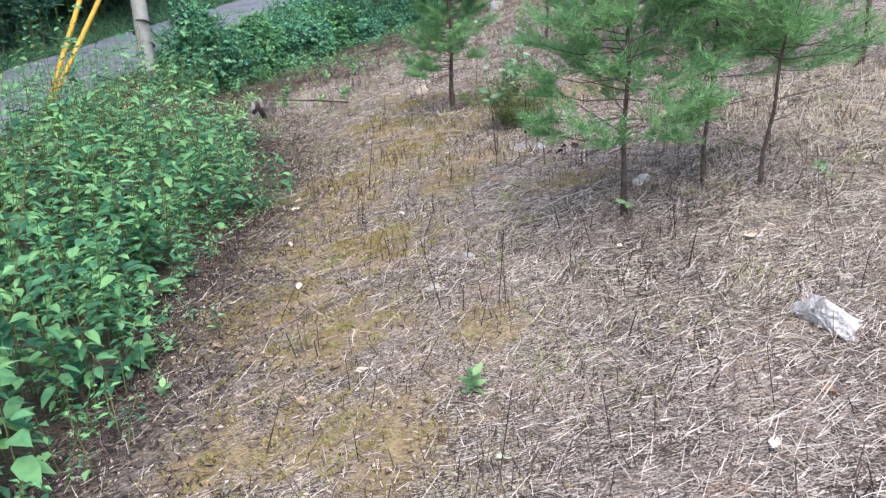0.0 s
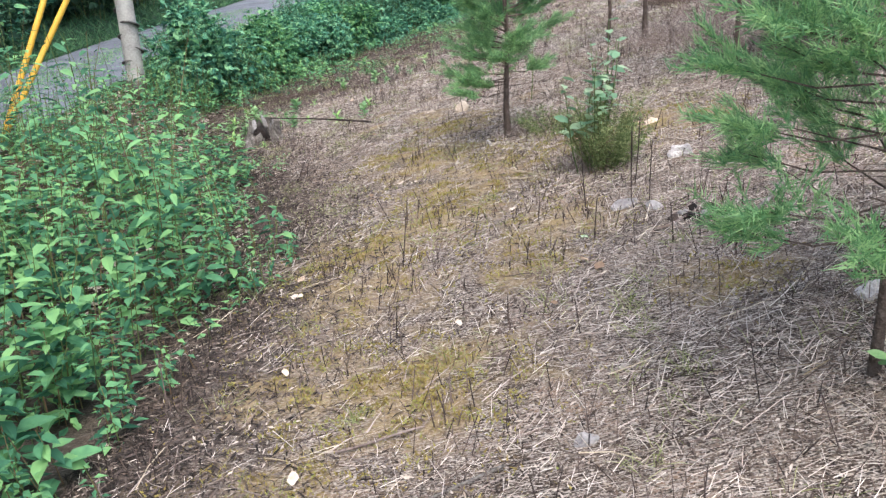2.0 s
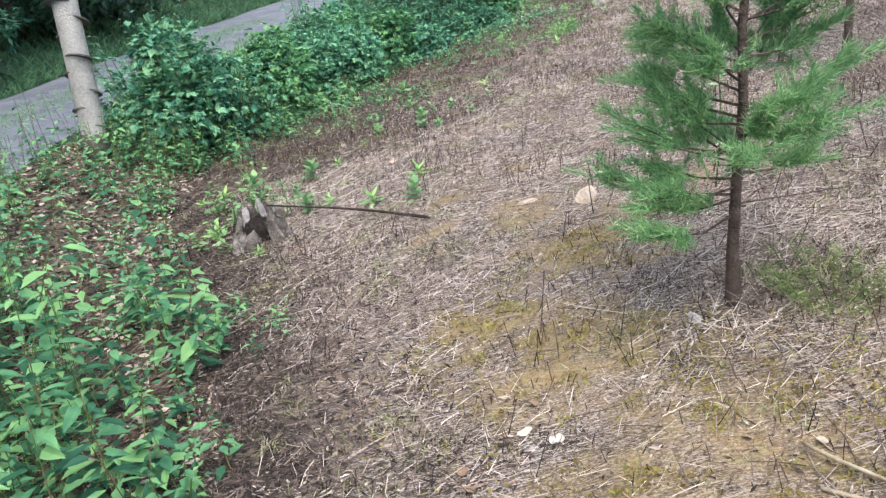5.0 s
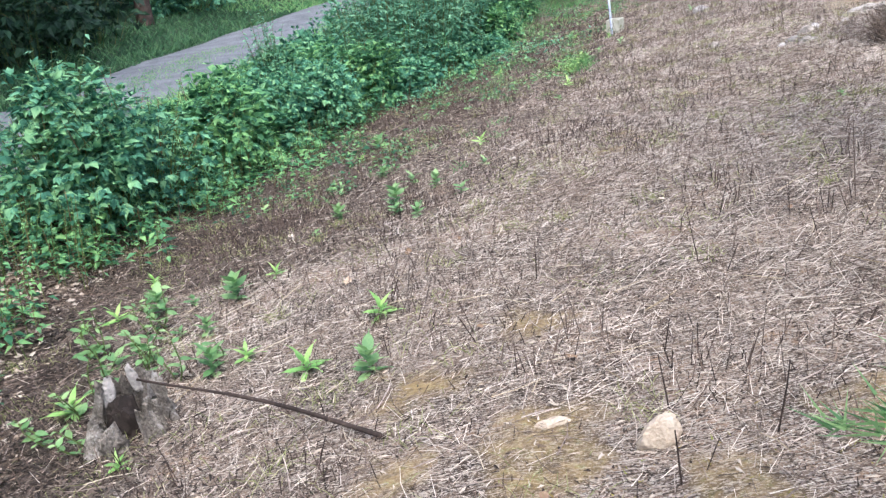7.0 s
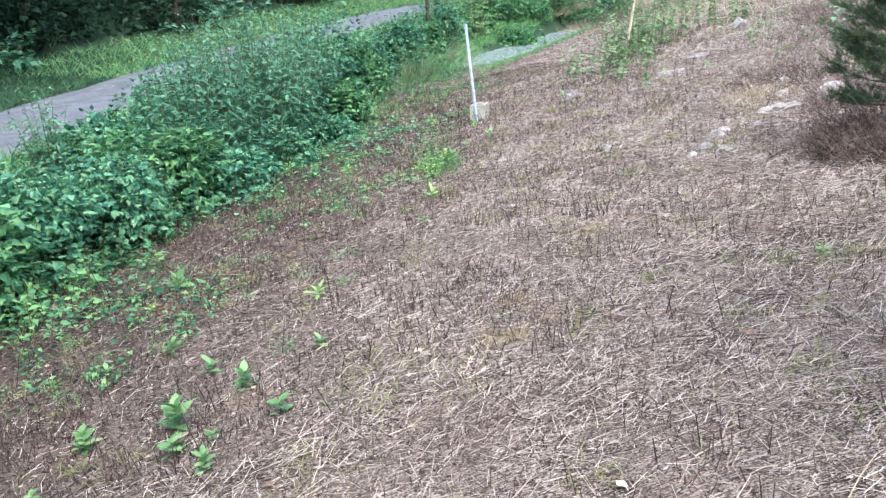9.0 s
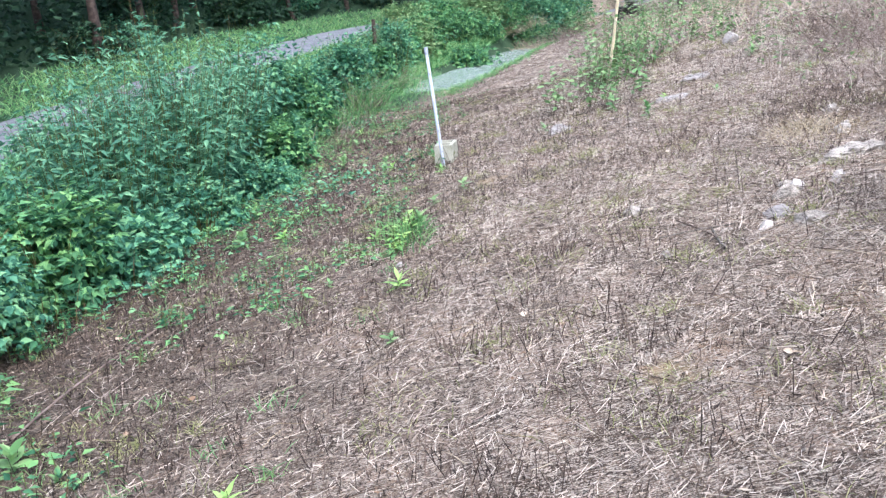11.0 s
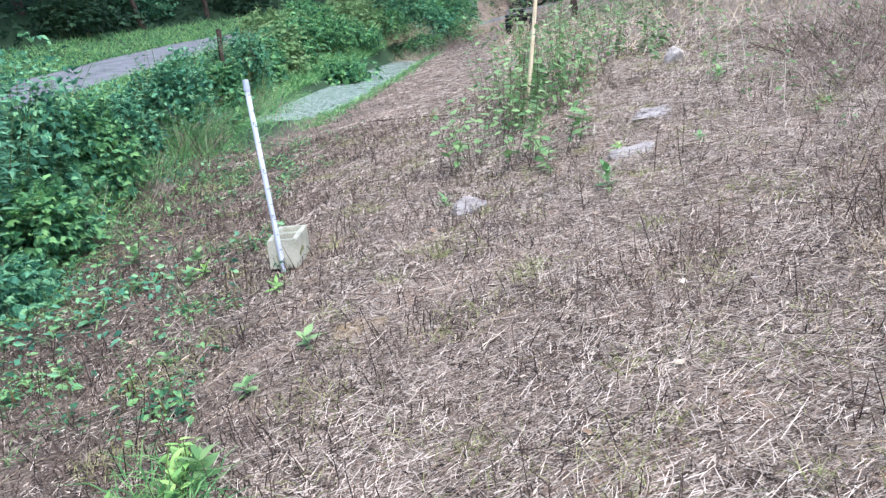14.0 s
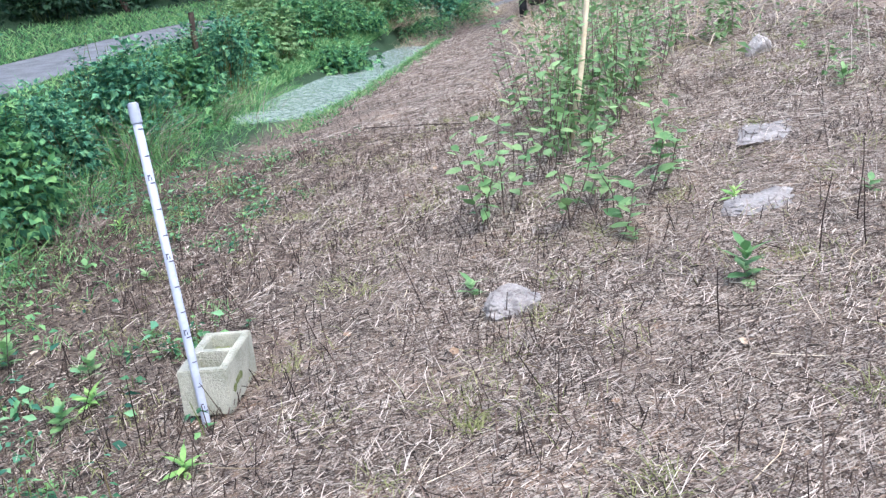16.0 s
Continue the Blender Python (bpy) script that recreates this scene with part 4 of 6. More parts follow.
FAR_SHRUBS = [(2.6, 34.5, 0.9, 1.0, 1.3), (3.6, 37.0, 1.0, 1.1, 1.3), (4.6, 39.5, 1.0, 1.2, 1.4), (6.0, 42.5, 1.2, 1.2, 1.5), (8.0, 46.5, 1.4, 1.4, 1.6), (10.5, 50.5, 1.6, 1.5, 1.7), (5.2, 37.0, 0.9, 0.9, 0.75), (4.4, 42.3, 1.1, 1.2, 1.2), (6.0, 45.0, 1.2, 1.2, 1.3), (7.4, 44.6, 1.0, 1.0, 1.0), (9.2, 48.4, 1.3, 1.2, 1.4), (9.3, 47.6, 1.3, 1.3, 1.3), (10.6, 46.4, 1.3, 1.2, 1.2), (9.0, 49.6, 1.5, 1.4, 1.6), (12.0, 48.2, 1.4, 1.3, 1.4)]
for k, (x, y, sx, sy, sz) in enumerate(FAR_SHRUBS):
    shrub(spot(x, y), (sx, sy, sz), 0.15, (LEAF, LEAF_SOFT, LEAF)[k % 3], "leafy green bush beside the duckweed pond", "bushes by the pond", leaves=1300, seed=60 + k)
# tall dry and green grass hanging out from under the brambles
for k, (x, y, w, h, n) in enumerate([(-0.35, 23.6, 0.3, 0.45, 260), (0.25, 25.0, 0.3, 0.5, 260), (0.85, 26.45, 0.35, 0.85, 420), (0.95, 27.3, 0.4, 0.8, 420), (1.6, 28.9, 0.4, 0.8, 360), (2.3, 30.4, 0.4, 0.8, 300)]):
    ob = thing("dry_grass_tussock", "tall half-dead grass hanging under the brambles", "grass", spot(x, y), "tussocks under the brambles")
    for name, material, share in (("dead_foliage", TWIG, 0.2), ("green_foliage", GRASS, 0.8)):
        m = int(n * share)
        foot = np.stack([rng.normal(0, w * 0.5, m), rng.normal(0, w, m), np.full(m, -0.03)], 1)
        tip = foot + dirs(m, 0.35, 0.97) * (h * rng.uniform(0.5, 1.1, m))[:, None]
        sag = np.stack([rng.normal(0, 0.05, m), rng.normal(0, 0.05, m), rng.uniform(0.05, 0.22, m) * h], 1)
        b = Batch()
        b.stalks(foot, tip, 0.0045, 0.0016, sag)
        b.done(name, material, ob, kind="stuff")
# taller thicket closing the head of the pond
for k, (x, y, w, h) in enumerate([(11.4, 48.6, 1.3, 2.2), (12.4, 50.2, 1.4, 2.6), (13.6, 52.0, 1.5, 2.8), (14.8, 54.0, 1.5, 2.6), (10.2, 48.6, 1.3, 2.4), (11.6, 51.5, 1.5, 3.0)]):
    shrub(spot(x, y), (w, w, h), 0.19, (LEAF_COOL, LEAF)[k % 2], "tall leafy bush closing the head of the pond", "bushes by the pond", leaves=1500, seed=90 + k)
# bank beyond the track
for k in range(22):
    y = -1 + 2.6 * k
    x = float(road_x(y)) - ROAD_HALF - (1.35 + 0.35 * (k % 3) if y < 26 else 2.2 + 0.9 * (k % 3)) - (0.03 * y) ** 2
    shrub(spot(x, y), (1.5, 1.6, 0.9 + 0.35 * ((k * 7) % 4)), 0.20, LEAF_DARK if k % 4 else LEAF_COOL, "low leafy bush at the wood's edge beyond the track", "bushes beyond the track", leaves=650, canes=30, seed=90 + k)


# ---- woods beyond the track and on the hill ----
def woods_tree(at, height, r0, crown_r, leaves, seed, label, group):
    r = np.random.default_rng(seed)
    ob = thing("tree", label, "tree", at, group)
    b = Batch()
    bends = r.normal(0, 0.12, (5, 2)).cumsum(0)
    prev, rad = np.array([0, 0, -0.2]), r0
    joints = [prev]
    for k in range(5):
        nxt = np.array([bends[k, 0], bends[k, 1], height * (k + 1) / 5])
        joints.append(nxt)
        prev = nxt
    bm = bmesh.new()
    rings = []
    for k, j in enumerate(joints):
        rr = r0 * (1 - 0.75 * k / 5) * (1.35 if k == 0 else 1)
        rings.append([bm.verts.new((j[0] + rr * math.cos(2 * math.pi * s / 9) * (1 + 0.08 * math.sin(3 * s)), j[1] + rr * math.sin(2 * math.pi * s / 9), j[2])) for s in range(9)])
    for k in range(5):
        for s in range(9):
            bm.faces.new((rings[k][s], rings[k][(s + 1) % 9], rings[k + 1][(s + 1) % 9], rings[k + 1][s]))
    part("trunk", bm, STUB, ob, smooth=True)
    m = 16
    f = r.uniform(0.35, 1, m)
    base = np.array([np.interp(f * height, [j[2] for j in joints], [j[i] for j in joints]) for i in range(3)]).T
    way = dirs(m, 0.05, 0.7, r)
    tips = base + way * crown_r * r.uniform(0.6, 1.1, m)[:, None]
    b.stalks(base, tips, r0 * 0.3, r0 * 0.08, r.normal(0, 0.1, (m, 3)))
    b.done("limb_work", BARK, ob, kind="stuff")
    b = Batch()
    k = r.integers(0, m, leaves)
    p = base[k] + (tips - base)[k] * r.uniform(0.35, 1.15, leaves)[:, None] + r.normal(0, crown_r * 0.2, (leaves, 3))
    # oversized leaves: the crowns stay out of view and serve to block sky
    L = r.uniform(0.35, 0.65, leaves)
    b.leaves(p, dirs(leaves, -0.6, 0.4, r), dirs(leaves, 0.3, 0.99, r), L, L * 0.6)
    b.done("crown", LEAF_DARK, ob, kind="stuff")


k = 0
for row, (off, gap) in enumerate(((3.9, 3.4), (8.0, 3.9), (13.0, 4.6))):
    y = -6.0 + row
    while y < 62:
        x = float(road_x(y)) - ROAD_HALF - off - 1.2 * math.sin(3.1 * y) - 0.05 * max(y - 30, 0)
        # wider, fuller crowns below y = 20, added unseen overhead to shade the verge
        woods_tree(spot(x, y), 7.5 + 1.5 * math.sin(y), 0.13 + 0.04 * math.cos(2 * y), 3.4 if y < 20 else 2.6, 2300 if row < 2 and y < 20 else 800, 300 + k, "dark forest tree standing beyond the gravel track", "trees beyond the track")
        y += gap
        k += 1


def make_far_woods():
    b = Batch()
    n = 44000
    y = rng.uniform(-12, 75, n)
    x = road_x(y) - ROAD_HALF - 3.5 - rng.exponential(5, n)
    z = ground_z(x, y, False) + rng.uniform(0, 1, n) ** 1.4 * 7
    # the head of the valley
    m = 14000
    a = rng.uniform(radians(30), radians(100), m)
    d = rng.uniform(66, 90, m)
    x2, y2 = np.cos(a) * d, np.sin(a) * d
    z2 = ground_z(x2, y2, False) + rng.uniform(0, 1, m) ** 1.2 * 14
    p = np.concatenate([np.stack([x, y, z], 1), np.stack([x2, y2, z2], 1)])
    L = np.concatenate([rng.uniform(0.14, 0.32, n), rng.uniform(0.6, 1.2, m)])
    b.leaves(p, dirs(n + m, -0.6, 0.4), dirs(n + m, 0.2, 0.99), L, L * 0.6)
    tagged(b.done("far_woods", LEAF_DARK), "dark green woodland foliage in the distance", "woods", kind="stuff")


make_far_woods()


# ---- young pines on the hillside ----
def pine(at, height, clear, spread, seed, needles=9000, r0=0.02, lean=(0, 0), label="young pine sapling with soft green needles and a thin bare trunk", extra=(), tone=NEEDLE):
    r = np.random.default_rng(seed)
    ob = thing("pine_sapling", label, "tree", at, "young pines on the slope")
    bm = bmesh.new()
    rings = []
    for k in range(9):
        f = k / 8
        rr = r0 * (1 - 0.8 * f) * (1.3 if k == 0 else 1) * (1 + 0.08 * math.sin(5 * k + seed))
        cx = lean[0] * f * height + 0.012 * math.sin(2.4 * k + seed)
        cy = lean[1] * f * height + 0.012 * math.cos(1.9 * k + seed)
        rings.append([bm.verts.new((cx + rr * math.cos(2 * math.pi * s / 8), cy + rr * math.sin(2 * math.pi * s / 8), -0.05 + f * (height + 0.05))) for s in range(8)])
    for k in range(8):
        for s in range(8):
            bm.faces.new((rings[k][s], rings[k][(s + 1) % 8], rings[k + 1][(s + 1) % 8], rings[k + 1][s]))
    part("trunk", bm, BARK, ob, smooth=True)
    # live branches in whorls, and dead lower twigs
    m = 76
    f = clear + (1 - clear) * (np.arange(m) + r.uniform(0, 1, m)) / m
    base = np.stack([lean[0] * f * height, lean[1] * f * height, f * height], 1)
    way = dirs(m, 0.0, 0.35, r)
    way[:, 2] += 0.55 * (f - clear) / (1 - clear)
    L = spread * (1.2 - 0.8 * (f - clear) / (1 - clear)) * r.uniform(0.6, 1.1, m)
    tip = base + way * L[:, None]
    for fx, az, ln in extra:
        e0 = np.array([0, 0, fx * height])
        base = np.vstack([base, e0])
        tip = np.vstack([tip, e0 + ln * np.array([math.cos(az), math.sin(az), 0.12])])
    m2 = len(base)
    b = Batch()
    sag = np.zeros((m2, 3))
    sag[:, 2] = -0.08 * np.linalg.norm(tip - base, axis=1)
    b.stalks(base, tip, r0 * 0.26, 0.0016, sag)
    d = 6
    fd = r.uniform(0.1, clear + 0.15, d)
    db = np.stack([lean[0] * fd * height, lean[1] * fd * height, fd * height], 1)
    b.stalks(db, db + dirs(d, 0.05, 0.6, r) * r.uniform(0.1, 0.4, d)[:, None], 0.004, 0.0015)
    # side shoots
    s = 12 * m2
    k = np.repeat(np.arange(m2), 12)
    g = r.uniform(0.3, 0.98, s)
    g[k >= m] = 0.5 + 0.5 * g[k >= m]
    sb = base[k] + (tip - base)[k] * g[:, None] + sag[k] * (4 * g * (1 - g))[:, None]
    ax = (tip - base)[k]
    ax /= np.linalg.norm(ax, axis=1, keepdims=True)
    sw = ax + r.normal(0, 0.6, (s, 3))
    sw[:, 2] = np.abs(sw[:, 2]) * 0.7 + 0.1
    sw /= np.linalg.norm(sw, axis=1, keepdims=True)
    st = sb + sw * (0.10 + 0.22 * r.uniform(0, 1, s) * np.linalg.norm((tip - base)[k], axis=1))[:, None]
    b.done("branch_work", BARK, ob, kind="stuff")
    shoots_a, shoots_b = np.vstack([sb, base + (tip - base) * 0.65]), np.vstack([st, tip])
    q = r.integers(0, len(shoots_a), needles)
    u = r.uniform(0.05, 1.02, needles) ** 0.8
    p = shoots_a[q] + (shoots_b - shoots_a)[q] * u[:, None] + r.normal(0, 0.006, (needles, 3))
    ax = (shoots_b - shoots_a)[q]
    ax /= np.maximum(np.linalg.norm(ax, axis=1, keepdims=True), 1e-5)
    nd = ax * 0.9 + r.normal(0, 0.5, (needles, 3)) + np.array([[0, 0, 0.15]])
    nd /= np.linalg.norm(nd, axis=1, keepdims=True)
    b = Batch()
    b.stalks(sb, st, 0.0016, 0.001)
    b.blades(p, p + nd * r.uniform(0.03, 0.065, needles)[:, None], 0.0022, r)
    b.done("needle_crown", tone, ob, kind="stuff")
    return ob


pine(spot(0.87, 4.05), 2.1, 0.20, 0.54, 1, 52000, 0.016, extra=((0.20, 3.2, 0.42), (0.25, 3.6, 0.46), (0.29, 2.9, 0.42), (0.34, 3.3, 0.46), (0.40, 3.0, 0.46), (0.46, 3.5, 0.44)))
pine(spot(1.33, 4.25), 2.0, 0.28, 0.50, 2, 38000, 0.013, (0.04, 0.02))
pine(spot(1.56, 4.05), 1.7, 0.34, 0.46, 3, 32000, 0.012, (0.10, 0.03))
pine(spot(0.02, 7.88), 2.0, 0.19, 0.36, 14, 64000, 0.024, (0.02, 0.0), extra=((0.17, 3.95, 0.4),))
pine(spot(1.35, 11.4), 2.8, 0.6, 0.55, 5, 24000, 0.022)
pine(spot(2.95, 5.95), 2.2, 0.4, 0.6, 6, 36000, 0.022)
pine(spot(1.68, 11.1), 2.8, 0.5, 0.6, 7, 22000, 0.03)
pine(spot(1.85, 8.5), 2.2, 0.4, 0.55, 8, 40000, 0.022)
pine(spot(2.35, 8.2), 1.1, 0.06, 0.45, 11, 26000, 0.02, label="low dark cedar bush among dead brush", tone=CEDAR)
pine(spot(2.7, 10.6), 2.6, 0.35, 0.7, 9, 26000, 0.028)


# ---- dead brush thickets ----
def brush(at, size, n, seed, label, material=TWIG):
    r = np.random.default_rng(seed)
    sx, sy, sz = size
    ob = thing("brush_pile", label, "brush", at, "dead brush on the slope")
    b = Batch()
    a, rad = r.uniform(0, 2 * math.pi, n), np.sqrt(r.uniform(0, 1, n))
    foot = np.stack([np.cos(a) * rad * sx, np.sin(a) * rad * sy, np.full(n, -0.02)], 1)
    foot[:, 2] += 0.17 * foot[:, 0]
    d = dirs(n, 0.15, 0.9, r)
    tip = foot + d * (sz * r.uniform(0.4, 1.1, n) * (1.15 - 0.6 * rad))[:, None]
    bend = r.normal(0, 0.12, (n, 3)) * sz
    b.stalks(foot, tip, r.uniform(0.002, 0.004, n), 0.0012, bend)
    b.done("twig_tangle", material, ob, kind="stuff")


brush(spot(4.0, 17.7), (0.6, 0.5, 0.3), 380, 765, "low tangle of bent dead stems among stones", BROWN_STALK)
brush(spot(4.8, 18.4), (0.8, 0.7, 0.4), 420, 766, "low tangle of bent dead stems among stones", TWIG)
GREY_BRUSH = "tangle of dead grey-brown stems on the slope"
for k, (x, y, sx, sy, sz, n) in enumerate([(1.35, 4.35, 0.55, 0.45, 0.18, 350), (2.2, 9.0, 0.7, 0.7, 0.45, 900), (2.6, 7.8, 0.7, 0.6, 0.45, 900), (1.9, 10.4, 0.6, 0.7, 0.4, 700), (3.0, 12.2, 0.9, 0.9, 0.5, 900), (0.25, 7.95, 0.35, 0.25, 0.2, 350), (3.9, 16.0, 0.5, 0.6, 0.5, 700), (3.6, 9.8, 0.8, 0.9, 0.5, 800)]):
    brush(spot(x, y), (sx, sy, sz), n, 700 + k, GREY_BRUSH)
for k, (x, y, w, h) in enumerate([(10.6, 46.4, 1.1, 1.3), (11.8, 47.6, 1.2, 1.5), (12.9, 49.4, 1.2, 1.5), (14.2, 51.2, 1.3, 1.4), (9.6, 45.0, 0.9, 1.0)]):
    brush(spot(x, y), (w, w, h), 650, 780 + k, "tall tan dead grass at the head of the pond", STRAW_GOLD)
brush(spot(2.5, 5.3), (0.8, 0.7, 0.24), 450, 762, "clump of bent golden dead grass on the slope", STRAW_GOLD)
brush(spot(2.1, 4.6), (0.7, 0.5, 0.2), 400, 760, "clump of bent golden dead grass on the slope", STRAW_GOLD)
brush(spot(6.3, 20.3), (0.8, 0.8, 0.8), 420, 763, GREY_BRUSH)
brush(spot(7.2, 21.6), (0.9, 0.9, 0.9), 420, 764, GREY_BRUSH, BROWN_STALK)
brush(spot(3.55, 17.3), (0.4, 0.4, 0.22), 500, 761, "clump of bent golden dead grass on the slope", STRAW_GOLD)


# ---- rocks ----
def rock_mesh(size, seed, cuts=11, rough=0.16):
    r = random.Random(seed)
    bm = bmesh.new()
    bmesh.ops.create_icosphere(bm, subdivisions=4, radius=1.0)
    planes = []
    for _ in range(cuts):
        d = Vector((r.uniform(-1, 1), r.uniform(-1, 1), r.uniform(-0.3, 1))).normalized()
        planes.append((d, r.uniform(0.45, 0.8)))
    for v in bm.verts:
        p = v.co.copy()
        for d, h in planes:
            over = p.dot(d) - h
            if over > 0:
                p -= d * over * 0.97
        p *= 1 + rough * noise.noise(p * 1.7 + Vector((seed, 0, 0))) + 0.5 * rough * noise.noise(p * 6 + Vector((0, seed, 0))) + 0.3 * rough * noise.noise(p * 15 + Vector((0, 0, seed)))
        v.co = Vector((p.x * size[0] / 2, p.y * size[1] / 2, p.z * size[2] / 2))
    return bm


def rock(x, y, size, material, label, seed, rz=0.0, sink=0.3, tilt=0.0, cuts=11, rough=0.2):
    ob = part("rock", rock_mesh(size, seed, cuts, rough), material)
    ob.matrix_world = pose(x, y, float(ground_z(x, y)) + size[2] * (0.5 - sink - 0.08), 0, -9, 0) @ pose(0, 0, 0, 0, tilt, rz)
    return tagged(ob, label, "rock", "stones on the slope")


WHITE, PALE, SLAB = "white quartz rock lying on the straw", "pale weathered stone lying in the straw", "flat grey stone slab showing through the straw"
rock(1.28, 2.61, (0.18, 0.36, 0.15), ROCK_WHITE, "long white quartz rock lying on the straw", 1, 8, 0.22)
rock(0.96, 6.6, (0.15, 0.13, 0.12), ROCK_WHITE, "white quartz lump on the mossy slope", 2, 20)
rock(0.97, 7.37, (0.17, 0.10, 0.06), DRY_LEAF, "orange-tan flat stone on the moss", 3, 10)
rock(0.53, 5.95, (0.18, 0.14, 0.08), ROCK_GREY, "rough grey stone beside a hollow in the slope", 4, 40)
rock(0.64, 5.85, (0.13, 0.10, 0.07), ROCK_GREY, "rough grey stone beside a hollow in the slope", 5, 80)
for k, (x, y, w) in enumerate([(0.76, 5.6, 0.07), (0.82, 5.58, 0.06), (0.86, 5.66, 0.08), (0.80, 5.7, 0.06), (0.74, 5.68, 0.05), (0.90, 5.6, 0.06), (0.78, 5.53, 0.05), (0.87, 5.53, 0.06), (0.68, 5.62, 0.06)]):
    rock(x, y, (w * 1.3, w, w * 0.9), (HOLLOW_BLACK, ROCK_GREY, BARK)[k % 3], ("near-black lump in a small hollow of the slope", "small grey stone in a hollow of the slope", "dark bark piece in a small hollow of the slope")[k % 3], 100 + k, 40 * k)
rock(1.07, 4.5, (0.16, 0.10, 0.09), ROCK_WHITE, WHITE, 7, 10)
rock(-0.12, 3.72, (0.10, 0.08, 0.06), ROCK, PALE, 8)
rock(0.05, 4.05, (0.09, 0.08, 0.06), ROCK_GREY, PALE, 9)
rock(-0.12, 7.82, (0.045, 0.05, 0.06), ROCK_WHITE, "small white pebble under the pine", 10, 0, 0.1)
rock(-0.33, 9.43, (0.16, 0.12, 0.14), ROCK_CREAM, "cream wedge-shaped stone on the moss", 11, 30, 0.15)
rock(-0.63, 9.63, (0.15, 0.07, 0.05), ROCK_CREAM, "flat cream stone edge showing in the soil", 12)
rock(2.47, 15.97, (0.19, 0.15, 0.12), ROCK, PALE, 13, 20, 0.2)
rock(2.56, 16.03, (0.13, 0.11, 0.12), ROCK_WHITE, WHITE, 14, 50, 0.15)
rock(2.63, 16.2, (0.13, 0.10, 0.06), ROCK, PALE, 15)
rock(3.2, 16.42, (0.62, 0.24, 0.13), ROCK, "long pale rock slab set in the slope", 16, 12, 0.35, cuts=7, rough=0.4)
rock(2.30, 15.5, (0.22, 0.16, 0.10), ROCK, "pale flat stone with a dark underside", 17, -20, 0.2, -8)
rock(2.25, 15.75, (0.20, 0.18, 0.08), ROCK_GREY, SLAB, 18, 10)
rock(2.10, 15.6, (0.13, 0.09, 0.07), ROCK_WHITE, WHITE, 19, 30)
rock(2.77, 15.92, (0.11, 0.09, 0.07), ROCK, PALE, 20)
rock(2.88, 16.06, (0.09, 0.08, 0.07), ROCK_WHITE, WHITE, 21)
rock(1.69, 16.5, (0.16, 0.11, 0.09), ROCK, PALE, 22, 0, 0.2)
rock(1.54, 15.64, (0.13, 0.11, 0.05), ROCK, PALE, 23)
rock(3.67, 17.1, (0.22, 0.17, 0.14), ROCK, PALE, 24, 20)
rock(4.02, 17.72, (0.24, 0.17, 0.14), ROCK, PALE, 25, 50)
rock(3.92, 16.8, (0.26, 0.17, 0.13), ROCK_WHITE, WHITE, 26)
rock(4.65, 21.25, (0.62, 0.44, 0.12), ROCK_GREY, SLAB, 27, 10, 0.5, cuts=5, rough=0.4)
rock(3.77, 20.25, (0.48, 0.30, 0.10), ROCK_GREY, SLAB, 28, 20, 0.5, cuts=5, rough=0.4)
rock(2.45, 20.1, (0.25, 0.2, 0.16), ROCK_GREY, "rounded grey stone half sunk in the straw", 29, 0, 0.36, cuts=1, rough=0.35)
rock(6.32, 23.36, (0.24, 0.22, 0.24), ROCK_WHITE, WHITE, 30, 0, 0.15)
rock(5.77, 19.0, (0.45, 0.30, 0.20), ROCK, PALE, 31, 30)
rock(7.0, 20.2, (0.55, 0.40, 0.28), ROCK_WHITE, WHITE, 32, 30)
rock(6.6, 19.5, (0.40, 0.30, 0.22), ROCK, PALE, 33, 60)
rock(3.85, 16.55, (0.40, 0.22, 0.22), ROCK_WHITE, WHITE, 34, 10, 0.2)
rock(-0.6, 13.4, (0.10, 0.07, 0.04), ROCK, PALE, 35)
rock(0.18, 16.95, (0.07, 0.05, 0.05), ROCK_WHITE, WHITE, 36)
rock(-2.85, 15.6, (0.22, 0.18, 0.16), ROCK, "brownish round stone at the edge of the brambles", 37)


# ---- sticks and logs ----
def stick(a, b, r0, r1, material, label, lift=0.02, seed=0, name="stick", knots=0):
    r = random.Random(seed)
    bm = bmesh.new()
    a, b = Vector(a), Vector(b)
    d = (b - a).normalized()
    u = d.cross(Vector((0, 0, 1)) if abs(d.z) < 0.9 else Vector((1, 0, 0))).normalized()
    w = d.cross(u)
    rings, segs = [], 9
    for k in range(segs + 1):
        f = k / segs
        c = a + (b - a) * f + u * (b - a).length * 0.02 * math.sin(5 * f + seed) + Vector((0, 0, lift))
        rr = (r0 + (r1 - r0) * f) * (1 + r.uniform(-0.12, 0.12)) * (1.18 if knots and k % knots == 0 else 1)
        rings.append([bm.verts.new(c + rr * (math.cos(2 * math.pi * s / 7) * u + math.sin(2 * math.pi * s / 7) * w)) for s in range(7)])
    for k in range(segs):
        for s in range(7):
            bm.faces.new((rings[k][s], rings[k][(s + 1) % 7], rings[k + 1][(s + 1) % 7], rings[k + 1][s]))
    bm.faces.new(rings[0][::-1])
    bm.faces.new(rings[-1])
    return tagged(part(name, bm, material, smooth=True), label, "stick")


